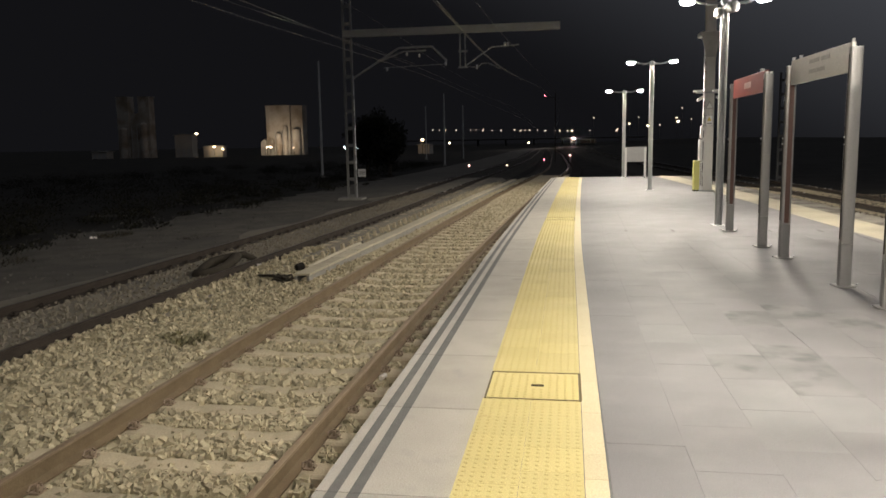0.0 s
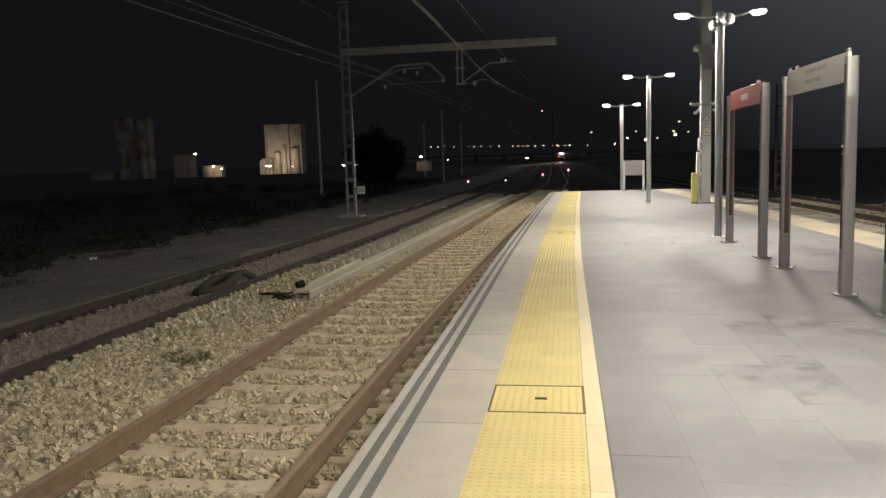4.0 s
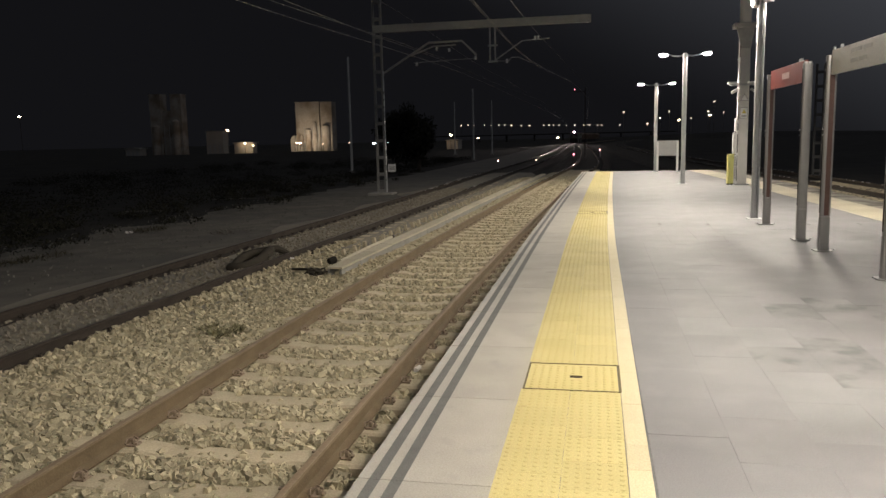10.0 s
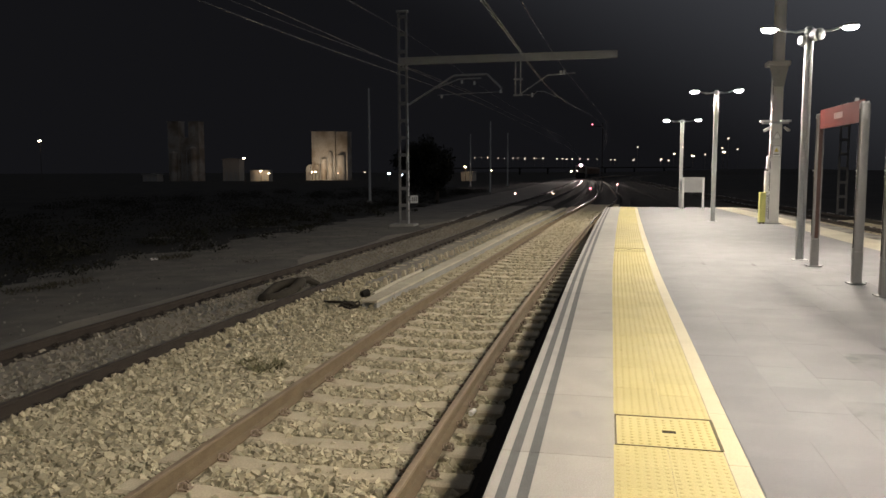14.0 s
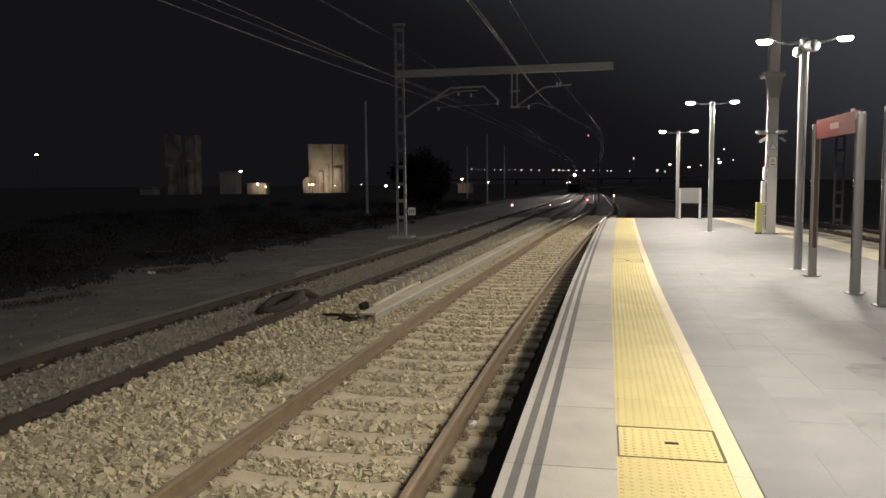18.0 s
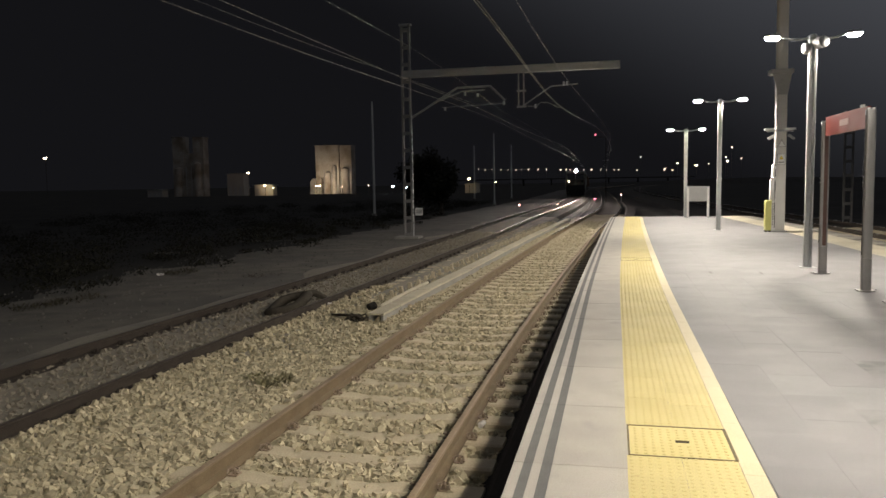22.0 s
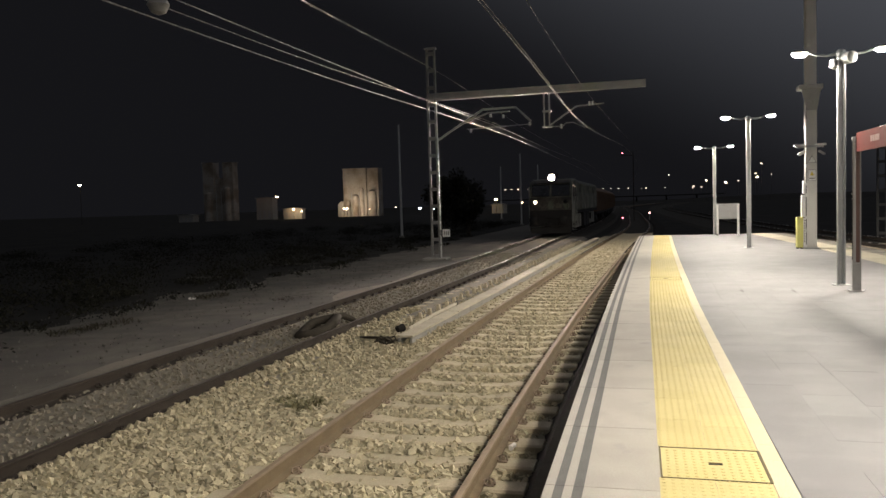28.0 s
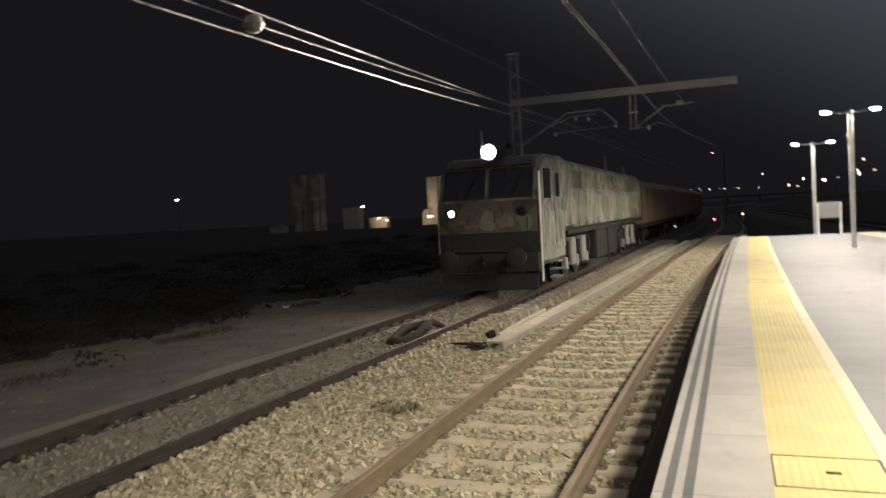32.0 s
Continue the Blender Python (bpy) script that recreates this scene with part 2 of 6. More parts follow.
POLISHED = material("polished_rail_head", (0.42, 0.38, 0.34), 0.26, 0.9, second=(0.34, 0.3, 0.26), scale=3, grain=40, coord="World", bump=0.03)
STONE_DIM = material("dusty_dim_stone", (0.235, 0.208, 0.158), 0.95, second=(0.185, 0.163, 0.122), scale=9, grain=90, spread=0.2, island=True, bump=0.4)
# near-black colour for the shaded platform gap and the post slots
GAP_BLACK = material("black_gap_shade", (0.024, 0.021, 0.018), 0.97, second=(0.034, 0.03, 0.025), scale=6, grain=50, coord="World", bump=0.35, bump_scale=18, spec=0.1)
PLASTIC = material("pale_grey_plastic", (0.36, 0.36, 0.35), 0.6, second=(0.3, 0.3, 0.29), bump=0.02)
SHINY = material("shiny_tin", (0.88, 0.84, 0.78), 0.3, 0.35, bump=0.1, grain=30)
VERGE = material("dusty_verge", (0.15, 0.134, 0.106), 0.98, second=(0.088, 0.079, 0.063), scale=1.6, grain=30, mix=0.9, bump=0.9, bump_scale=16, coord="World",
                 stain=(0.085, 0.079, 0.066), stain_scale=0.45, stain_cut=(0.45, 0.72))
# earth toned between verge and soil, a painted step of the light's falloff
DIM_EARTH = material("falloff_verge_soil", (0.11, 0.1, 0.082), 0.98, second=(0.06, 0.055, 0.046), scale=0.8, grain=25, mix=0.95, bump=0.9, bump_scale=14, coord="World", spec=0.1)
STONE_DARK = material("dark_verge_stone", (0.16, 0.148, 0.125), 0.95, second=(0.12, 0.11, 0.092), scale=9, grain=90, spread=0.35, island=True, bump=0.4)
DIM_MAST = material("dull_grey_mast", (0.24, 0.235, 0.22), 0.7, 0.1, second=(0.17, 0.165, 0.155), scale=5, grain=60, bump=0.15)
# mast colour darkened to blend with the sky, in place of haze
FADED_STEEL = material("sky_blended_mast_steel", (0.1, 0.098, 0.095), 0.85, 0.0, second=(0.075, 0.073, 0.07), scale=5, grain=60, bump=0.15)
CLIP = material("rail_clip_steel", (0.31, 0.24, 0.17), 0.8, 0.1, second=(0.2, 0.148, 0.1), scale=14, bump=0.3)
TILE = material("grey_paving_tile", (0.177, 0.171, 0.173), 0.68, second=(0.157, 0.152, 0.155), scale=1.4, grain=150, mix=0.5, spread=0.025, coord="World",
                bump=0.12, stain=(0.205, 0.2, 0.197), stain_scale=2.1, stain_cut=(0.5, 0.8))
TILE_DARK = material("damp_grey_tile", (0.185, 0.181, 0.179), 0.7, second=(0.15, 0.147, 0.147), scale=2.6, grain=150, mix=0.9, coord="World", bump=0.12,
                     stain=(0.105, 0.103, 0.104), stain_scale=3.6, stain_cut=(0.5, 0.66))
TILE_PALE = material("dusty_pale_tile", (0.198, 0.195, 0.194), 0.68, second=(0.17, 0.168, 0.168), scale=1.6, grain=150, mix=0.9, coord="World", bump=0.12)
GROUT = material("paving_joint", (0.145, 0.14, 0.137), 0.9, coord="World", bump=0.2)
EDGE = material("pale_edge_slab", (0.385, 0.362, 0.315), 0.75, second=(0.335, 0.315, 0.276), scale=2.6, grain=120, mix=0.8, spread=0.05, coord="World",
                bump=0.15, stain=(0.27, 0.262, 0.245), stain_scale=3.5, stain_cut=(0.62, 0.8))
STRIPE = material("dark_anti_slip_strip", (0.112, 0.112, 0.106), 0.85, second=(0.16, 0.16, 0.152), scale=9, grain=200, coord="World", bump=0.4)
YELLOW = material("yellow_tactile_tile", (0.525, 0.446, 0.185), 0.65, second=(0.485, 0.41, 0.165), scale=1.6, grain=120, mix=0.8, spread=0.05, coord="World",
                  bump=0.12, stain=(0.36, 0.27, 0.09), stain_scale=7, stain_cut=(0.70, 0.82))
CREAM = material("pale_yellow_border", (0.56, 0.49, 0.31), 0.65, second=(0.52, 0.452, 0.28), scale=2.2, grain=120, spread=0.04, coord="World", bump=0.1)
DIRTY_EDGE = material("dirt_covered_edge", (0.27, 0.25, 0.21), 0.92, second=(0.17, 0.155, 0.13), scale=2.5, grain=60, mix=0.9, coord="World", bump=0.6, bump_scale=14,
                      stain=(0.1, 0.088, 0.07), stain_scale=1.7, stain_cut=(0.48, 0.62))
IRON = material("cover_frame_iron", (0.12, 0.09, 0.03), 0.7, 0.05, bump=0.2)
CONCRETE = material("rough_concrete", (0.30, 0.285, 0.25), 0.9, second=(0.2, 0.19, 0.165), scale=3, grain=60, bump=0.35, coord="World")
# concrete coloured almost black so the unlit viaduct sinks into the night
NIGHT_CONCRETE = material("night_dark_concrete", (0.055, 0.052, 0.047), 0.95, second=(0.035, 0.033, 0.03), scale=0.3, grain=6, coord="World", bump=0.1, spec=0.1)
GALV = material("galvanised_steel", (0.37, 0.38, 0.375), 0.42, 0.5, second=(0.3, 0.31, 0.305), scale=4, grain=70, bump=0.06)
STAINLESS = material("brushed_stainless", (0.315, 0.308, 0.298), 0.44, 0.5, second=(0.275, 0.27, 0.262), scale=3, grain=180, bump=0.04)
SMOOTH_GALV = material("smooth_galvanised_tube", (0.6, 0.6, 0.59), 0.28, 0.6, second=(0.52, 0.52, 0.51), scale=4, grain=70, bump=0.02)
PALE_POLE = material("pale_painted_pole", (0.6, 0.59, 0.55), 0.5, second=(0.5, 0.49, 0.46), scale=4, grain=70, bump=0.05)
MAST = material("weathered_mast_steel", (0.37, 0.363, 0.345), 0.6, 0.15, second=(0.32, 0.314, 0.3), scale=5, grain=60, bump=0.15)
WHITE = material("white_enamel", (0.7, 0.7, 0.68), 0.24, second=(0.64, 0.64, 0.62), scale=3, bump=0.03)
PALE = material("pale_sign_panel", (0.64, 0.62, 0.57), 0.45, second=(0.58, 0.56, 0.52), scale=2, bump=0.03)
RED = material("red_sign_panel", (0.18, 0.042, 0.036), 0.5, second=(0.24, 0.048, 0.037), scale=2, bump=0.03)
GREY_SIGN = material("dark_grey_sign_panel", (0.14, 0.15, 0.165), 0.45, second=(0.115, 0.125, 0.138), scale=2, bump=0.03)
BAR = material("faded_lettering", (0.2, 0.196, 0.185), 0.6, bump=0.0)
FAINT = material("faint_lettering", (0.47, 0.455, 0.42), 0.6, bump=0.0)
LABEL = material("dull_pink_label", (0.5, 0.36, 0.33), 0.6, bump=0.0)
BLACK = material("black_rubber", (0.02, 0.018, 0.015), 0.95, spec=0.12, second=(0.04, 0.036, 0.032), scale=8, bump=0.2)
DUSTY_RUBBER = material("dusty_rubber", (0.05, 0.043, 0.033), 0.95, spec=0.12, second=(0.075, 0.065, 0.05), scale=8, bump=0.2)
YBOX = material("yellow_plastic", (0.52, 0.51, 0.16), 0.5, second=(0.46, 0.45, 0.14), bump=0.05)
PAINT_Y = material("yellow_warning_paint", (0.62, 0.48, 0.05), 0.5, bump=0.03)
WIRE = material("copper_contact_wire", (0.34, 0.315, 0.285), 0.5, 0.35, bump=0.05)
LEAF = material("night_foliage", (0.027, 0.026, 0.018), 0.95, spec=0.1, second=(0.015, 0.015, 0.011), scale=2, spread=0.4, island=True, bump=0)
BARK = material("bark", (0.06, 0.048, 0.036), 0.9, bump=0.5)
WEED = material("ballast_weed", (0.2, 0.183, 0.105), 0.9, second=(0.29, 0.26, 0.155), spread=0.4, island=True, bump=0, spec=0.15)
DRY_WEED = material("dry_verge_weed", (0.06, 0.054, 0.036), 0.9, second=(0.1, 0.088, 0.058), spread=0.4, island=True, bump=0, spec=0.1)
SILO = material("silo_concrete", (0.42, 0.385, 0.33), 0.9, second=(0.25, 0.215, 0.17), scale=0.12, grain=2.5, mix=0.9, coord="World", bump=0.1,
                stain=(0.2, 0.16, 0.115), stain_scale=0.3, stain_cut=(0.44, 0.66))
PLASTER = material("pale_plaster_wall", (0.42, 0.39, 0.34), 0.9, second=(0.3, 0.28, 0.24), scale=0.3, grain=4, coord="World", bump=0.1)
LED = glow("led_lamp_face", (1.0, 0.97, 0.90), 170.0)
TROUGH = material("trough_concrete", (0.53, 0.475, 0.35), 0.9, second=(0.43, 0.385, 0.285), scale=3, grain=60, spread=0.08, bump=0.25)
INLAY = material("dull_red_inlay", (0.2, 0.04, 0.032), 0.55, second=(0.16, 0.045, 0.033), scale=1.2, bump=0.02)
BROWN_INLAY = material("rusty_brown_inlay", (0.105, 0.055, 0.042), 0.55, second=(0.14, 0.05, 0.04), scale=0.8, bump=0.02)
DUSTY = material("dusty_tactile_strip", (0.47, 0.425, 0.31), 0.7, second=(0.37, 0.335, 0.25), scale=0.9, grain=60, mix=0.9, coord="World", bump=0.2)
HEAD = glow("locomotive_headlight", (1.0, 0.82, 0.70), 700.0)
BEAM = glow("headlight_filament", (1.0, 0.84, 0.74), 350000.0)
MARKER = glow("marker_lamp", (1.0, 0.78, 0.55), 14.0)
WARM = glow("sodium_lamp", (1.0, 0.76, 0.5), 12.0)
WARM_DIM = glow("distant_sodium_lamp", (1.0, 0.72, 0.52), 4.0)
COOL = glow("cool_street_lamp", (0.75, 0.9, 1.0), 9.0)
SIGNAL = glow("red_signal_lens", (1.0, 0.16, 0.22), 9.0)
PINK = glow("pale_red_signal_lens", (1.0, 0.5, 0.45), 7.0)

# ---- ground, ballast, tracks ----
def ground():
    g = Geo()
    xs = [-2500, -600, -250, -120, -60, -30, -18, -12, 12, 18, 30, 60, 120, 250, 600, 2500]
    ys = [-600, -200, -80, -40, -20, 0, 15, 30, 45, 60, 90, 130, 200, 300, 500, 900, 2600]
    for y in ys:
        for x in xs:
            bumpy = 0.0 if abs(x) <= 18 else 0.25 * noise.noise(Vector((x * 0.13, y * 0.09, 0)))
            g.v.append((x, y, GROUND_Z + bumpy))
    w = len(xs)
    g.f = [(j * w + i, j * w + i + 1, (j + 1) * w + i + 1, (j + 1) * w + i) for j in range(len(ys) - 1) for i in range(w - 1)]
    ob = part("ground", g, SOIL, kind="structure")
    tagged(ob, "dark bare earth and gravel beside the railway", "ground")


ground()
LONG = list(np.arange(-40, -4, 4.0)) + list(np.arange(-4, 60, 1.0)) + list(np.arange(60, 200, 8.0)) + list(np.arange(200, 441, 20.0))


def ballast(name, centre, left, right, label):
    # the shoulder under the platform edge lies lower than the sleepers
    low = -0.08 if name.endswith("near") else 0.0
    prof = [(-left - 0.45, -0.19), (-left, 0.0), (-0.95, 0.005), (-0.7, -0.022), (0, -0.03), (0.7, -0.022), (0.9, 0.0), (1.0, -0.01 + 0.2 * low), (min(right, 1.12), low), (right + 0.3, -0.19)]
    if name.endswith("far"):
        # the sleepers of the second track lie buried, and its bed runs out flat to the verge
        prof = [(-left - 0.3, -0.2), (-left + 0.1, -0.045), (-left + 0.4, 0.0), (-1.4, 0.028), (-0.95, 0.032), (0, 0.025), (0.95, 0.032), (1.35, 0.028), (1.6, 0.0), (right, 0.0), (right + 0.3, -0.19)]
    def bed(run, mat, tail):
        g = Geo().sweep(prof, centre, run, SLEEPER_Z - 0.012)
        n = len(prof)
        for i, y in enumerate(run):
            for k, amount in ((0, 0.9), (1, 0.9), (2, 0.5)):
                # an uneven, thinning edge towards the verge
                if "far" in name:
                    x, yy, z = g.v[i * n + k]
                    g.v[i * n + k] = (x + amount * noise.noise(Vector((0.31 * y, k, 7.0))), yy, z)
        tagged(part(name + tail, g, mat, kind="structure"), label, "ballast")
    # past the lit stretch the bed changes to a darker colour, for missing light
    if "right" in name:
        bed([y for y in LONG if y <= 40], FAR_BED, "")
        bed([y for y in LONG if y >= 40], UNLIT_BED, "_beyond")
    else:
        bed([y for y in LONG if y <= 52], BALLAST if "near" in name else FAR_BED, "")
        bed([y for y in LONG if y >= 52], UNLIT_BED, "_beyond")


ballast("ballast_bed_near", near_c, 1.75, 1.3, "pale beige crushed stone bed under the platform track")
ballast("ballast_bed_far", far_c, 2.0, 1.95, "dusty crushed stone bed under the second track")
ballast("ballast_bed_right", right_c, 4.0, 2.0, "dark crushed stone bed on the unlit side of the platform")

def verge(name, prof, mat, label, wander):
    g, n = Geo().sweep(prof, far_c, LONG, SLEEPER_Z), len(prof)
    for i, y in enumerate(LONG):
        for k, amount in wander:
            x, yy, z = g.v[n * i + k]
            g.v[n * i + k] = (x + amount * (noise.noise(Vector((0.23 * y, k, 3.0))) + 0.5 * noise.noise(Vector((0.9 * y, k, 5.0)))), yy, z + 0.03 * noise.noise(Vector((0.5 * y, 9.0 + k, 1.0))))
    tagged(part(name, g, mat, kind="structure"), label, "ground")


verge("dusty_verge", [(-8.6, -0.21), (-6.0, -0.14), (-2.6, -0.075), (-1.3, -0.04), (-1.3, -0.27), (-8.6, -0.27)], VERGE, "dusty gravel verge beside the second track", ((0, 1.6), (1, 0.8)))
# outer strip in a darker colour, so the verge fades out of the lamplight
verge("earthy_verge", [(-16.5, -0.26), (-11.0, -0.19), (-7.0, -0.19), (-7.0, -0.3), (-16.5, -0.3)], DIM_EARTH, "earthy verge below the scrub, coloured darker for the fading lamplight", ((0, 2.2), (1, 1.0)))

RAIL_PROFILE = [(-0.07, 0), (0.07, 0), (0.07, 0.012), (0.012, 0.035), (0.012, 0.115), (0.034, 0.125), (0.036, 0.148), (0.028, 0.157),
                (-0.028, 0.157), (-0.036, 0.148), (-0.034, 0.125), (-0.012, 0.115), (-0.012, 0.035), (-0.07, 0.012)]


def sleeper_mesh():
    g = Geo()
    outline = [(-1.3, 0.0), (-1.28, 0.17), (-0.62, 0.17), (-0.45, 0.145), (0.45, 0.145), (0.62, 0.17), (1.28, 0.17), (1.3, 0.0)]
    n = len(outline)
    for y, inset in ((-0.13, 0.0), (-0.105, 1.0), (0.105, 1.0), (0.13, 0.0)):
        for x, z in outline:
            g.v.append((x, y, z if inset else z * 0.9))
    for j in range(3):
        for k in range(n):
            a, b = j * n + k, j * n + (k + 1) % n
            g.f.append((a, b, b + n, a + n))
    g.f += [tuple(range(n))[::-1], tuple(range(3 * n, 4 * n))]
    return g.mesh("sleeper", SLEEPER)


def clip_mesh():
    g = Geo()
    g.box(-0.04, 0.04, -0.045, 0.045, 0.0, 0.022)
    g.tube([(-0.04, -0.05, 0.03), (-0.055, 0.0, 0.05), (-0.02, 0.045, 0.055), (0.03, 0.02, 0.05), (0.045, -0.04, 0.035)], 0.010, 5)
    g.lathe([(0.018, 0.02), (0.018, 0.055), (0.01, 0.065)], (0, 0, 0), 6)
    return g.mesh("rail_clip", CLIP)


SLEEPER_MESH, CLIP_MESH = sleeper_mesh(), clip_mesh()


DARK_CLIP_MESH = CLIP_MESH.copy()
DARK_CLIP_MESH.materials.clear()
DARK_CLIP_MESH.materials.append(DARK_RUST)


def railway(name, centre, y0, y1, clips, side, top, label):
    """Two rails of 1668 mm gauge on concrete sleepers."""
    t = thing(name, label, "railway track", kind="structure")
    for s in (-0.87, 0.87):
        rail = part("rail", Geo().sweep(RAIL_PROFILE, lambda y: centre(y) + s, LONG, SLEEPER_Z + 0.012), side, t, smooth_shade=False)
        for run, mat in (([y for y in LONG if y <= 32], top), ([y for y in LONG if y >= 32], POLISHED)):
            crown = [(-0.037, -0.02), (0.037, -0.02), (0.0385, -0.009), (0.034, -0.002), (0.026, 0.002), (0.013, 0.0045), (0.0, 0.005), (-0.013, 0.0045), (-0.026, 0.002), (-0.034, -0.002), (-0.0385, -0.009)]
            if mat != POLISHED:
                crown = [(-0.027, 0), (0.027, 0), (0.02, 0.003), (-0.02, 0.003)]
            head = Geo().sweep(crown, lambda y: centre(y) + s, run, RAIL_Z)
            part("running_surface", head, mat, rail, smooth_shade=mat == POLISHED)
        if side == DARK_RUST:
            # dark strip for rusty stones and the rail's own shadow, painted together
            stain = Geo().sweep([(-0.17, 0.02), (-0.09, 0.031), (0.1, 0.031), (0.19, 0.02)], lambda y: centre(y) + s, LONG, SLEEPER_Z)
            part("rust_stain", stain, DARK_RUST, t, "rust-black strip along the rail with the rail's shadow in its colour")
    for i in range(int((y1 - y0) / 0.6)):
        y = y0 + 0.6 * i + random.uniform(-0.015, 0.015)
        ob = part("sleeper", SLEEPER_MESH, None, t)
        turn = math.degrees(math.atan(float(centre(y + 1) - centre(y - 1)) / 2))
        ob.matrix_basis = pose(float(centre(y)), y, SLEEPER_Z - 0.158 + random.uniform(0, 0.008), 0, 0, -turn + random.uniform(-0.4, 0.4))
        if side == DARK_RUST and y > 15:
            ob.location.z += 0.004
        if clips[0] <= y <= clips[1]:
            for s in (-0.87, 0.87):
                for d in (-0.115, 0.115):
                    c = part("rail_clip", DARK_CLIP_MESH if side == DARK_RUST else CLIP_MESH, None, t)
                    c.matrix_basis = pose(float(centre(y)) + s + d, y, SLEEPER_Z + (0.03 if side == DARK_RUST else 0.004), 0, 0, 0 if d > 0 else 180)


railway("railway_track", near_c, -3.1, 56, (3, 30), RUST, RAIL_TOP, "rusty rails on concrete sleepers along the platform edge")
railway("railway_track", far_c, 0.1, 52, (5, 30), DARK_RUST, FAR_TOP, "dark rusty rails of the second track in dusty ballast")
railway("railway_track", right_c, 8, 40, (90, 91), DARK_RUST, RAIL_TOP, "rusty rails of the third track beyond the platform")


# the platform edge's shadow, laid over the ballast as a black strip
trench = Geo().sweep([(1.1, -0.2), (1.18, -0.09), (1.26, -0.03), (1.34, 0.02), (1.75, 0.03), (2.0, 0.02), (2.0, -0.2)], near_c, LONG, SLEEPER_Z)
tagged(part("trackside_dirt", trench, GAP_BLACK, kind="structure"), "black strip that paints the platform's shadow in the gap below its edge", "ground")


def stones():
    """Loose crushed stones, each its own lump, thick between the rails near the platform."""
    rng = np.random.default_rng(4)
    block = np.array([(x, y, z) for z in (-1, 1) for y in (-1, 1) for x in (-1, 1)]) * 0.62
    faces = np.array([(0, 2, 3, 1), (4, 5, 7, 6), (0, 1, 5, 4), (2, 6, 7, 3), (0, 4, 6, 2), (1, 3, 7, 5)])

    def heap(name, n, lo, hi, wide, size, lift, label, keep, base=0.0, mat=STONE):
        y = lo + (hi - lo) * rng.random(n) ** 1.35
        u = wide[0] + (wide[1] - wide[0]) * rng.random(n)
        x, z = near_c(y) + u, np.full(n, SLEEPER_Z) + lift * rng.random(n) - 0.030 + base
        ok = keep(x, y, u)
        x, y, z = x[ok], y[ok], z[ok]
        n = len(x)
        s = size * (0.5 + 1.05 * rng.random(n) ** 1.6)
        v = (block[None] + 0.15 * rng.standard_normal((n, 8, 3))) * s[:, None, None] * np.array((1.15, 0.85, 0.7))
        a = rng.random((n, 3)) * 6.28
        for i, (p, q) in enumerate(((0, 1), (1, 2), (0, 2))):
            c, d = np.cos(a[:, i])[:, None], np.sin(a[:, i])[:, None]
            v[:, :, p], v[:, :, q] = c * v[:, :, p] - d * v[:, :, q], d * v[:, :, p] + c * v[:, :, q]
        v += np.stack((x, y, z), 1)[:, None]
        me = bpy.data.meshes.new(name)
        me.from_pydata(v.reshape(-1, 3).tolist(), [], (faces[None] + 8 * np.arange(n)[:, None, None]).reshape(-1, 4).tolist())
        me.materials.append(mat)
        tagged(new(name, me), label, "gravel", kind="stuff")

    def off_rails(x, y, u):
        f = x - far_c(y)
        on_sleeper = (np.abs(((y + 1.3 + 0.3) % 0.6) - 0.3) < 0.135) & (np.abs(u) < 1.3)
        dusty = (y > 10.2 + 0.8 * np.sin(3 * u)) & (u < -1.25) & (u > -3.1)
        return (np.abs(np.abs(u) - 0.87) > 0.1) & (np.abs(np.abs(f) - 0.87) > 0.085) & ~(on_sleeper & (rng.random(len(x)) < 0.9)) & ~(dusty & (rng.random(len(x)) < 0.6)) & (x < plat_left(y) - 0.05)
    heap("ballast_stones_near", 33000, 3.0, 16, (-3.05, 1.04), 0.037, 0.03, "pale beige crushed stones between and beside the rails", off_rails)
    heap("ballast_stones_middle", 15000, 15, 46, (-2.9, 1.04), 0.034, 0.028, "beige crushed stones along the tracks", off_rails)
    heap("ballast_stones_shoulder", 12500, 3.0, 15, (-3.2, -1.3), 0.039, 0.03, "pale beige crushed stones heaped between the two tracks", off_rails, 0.022)
    heap("ballast_stones_bank", 3600, 3.0, 17, (-3.16, -2.75), 0.037, 0.05, "pale beige crushed stones banked against the dark rail", off_rails, 0.05)
    heap("trackside_stones", 2600, 3.0, 20, (0.98, 1.26), 0.032, 0.03, "sunken stones beside the sleeper ends", off_rails, -0.04)
    heap("ballast_stones_behind", 9000, -3.0, 3.0, (-3.05, 1.04), 0.037, 0.03, "pale beige crushed stones of the track beside the platform", off_rails)
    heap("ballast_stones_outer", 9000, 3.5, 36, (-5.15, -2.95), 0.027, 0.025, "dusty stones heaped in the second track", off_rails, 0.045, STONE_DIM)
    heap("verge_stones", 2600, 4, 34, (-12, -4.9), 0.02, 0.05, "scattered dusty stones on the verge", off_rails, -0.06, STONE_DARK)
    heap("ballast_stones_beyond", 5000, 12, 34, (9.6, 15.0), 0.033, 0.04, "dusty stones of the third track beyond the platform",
         lambda x, y, u: (np.abs(np.abs(x - right_c(y)) - 0.87) > 0.1) & (x > plat_right(y) + 0.3), 0.0, STONE_DIM)


stones()

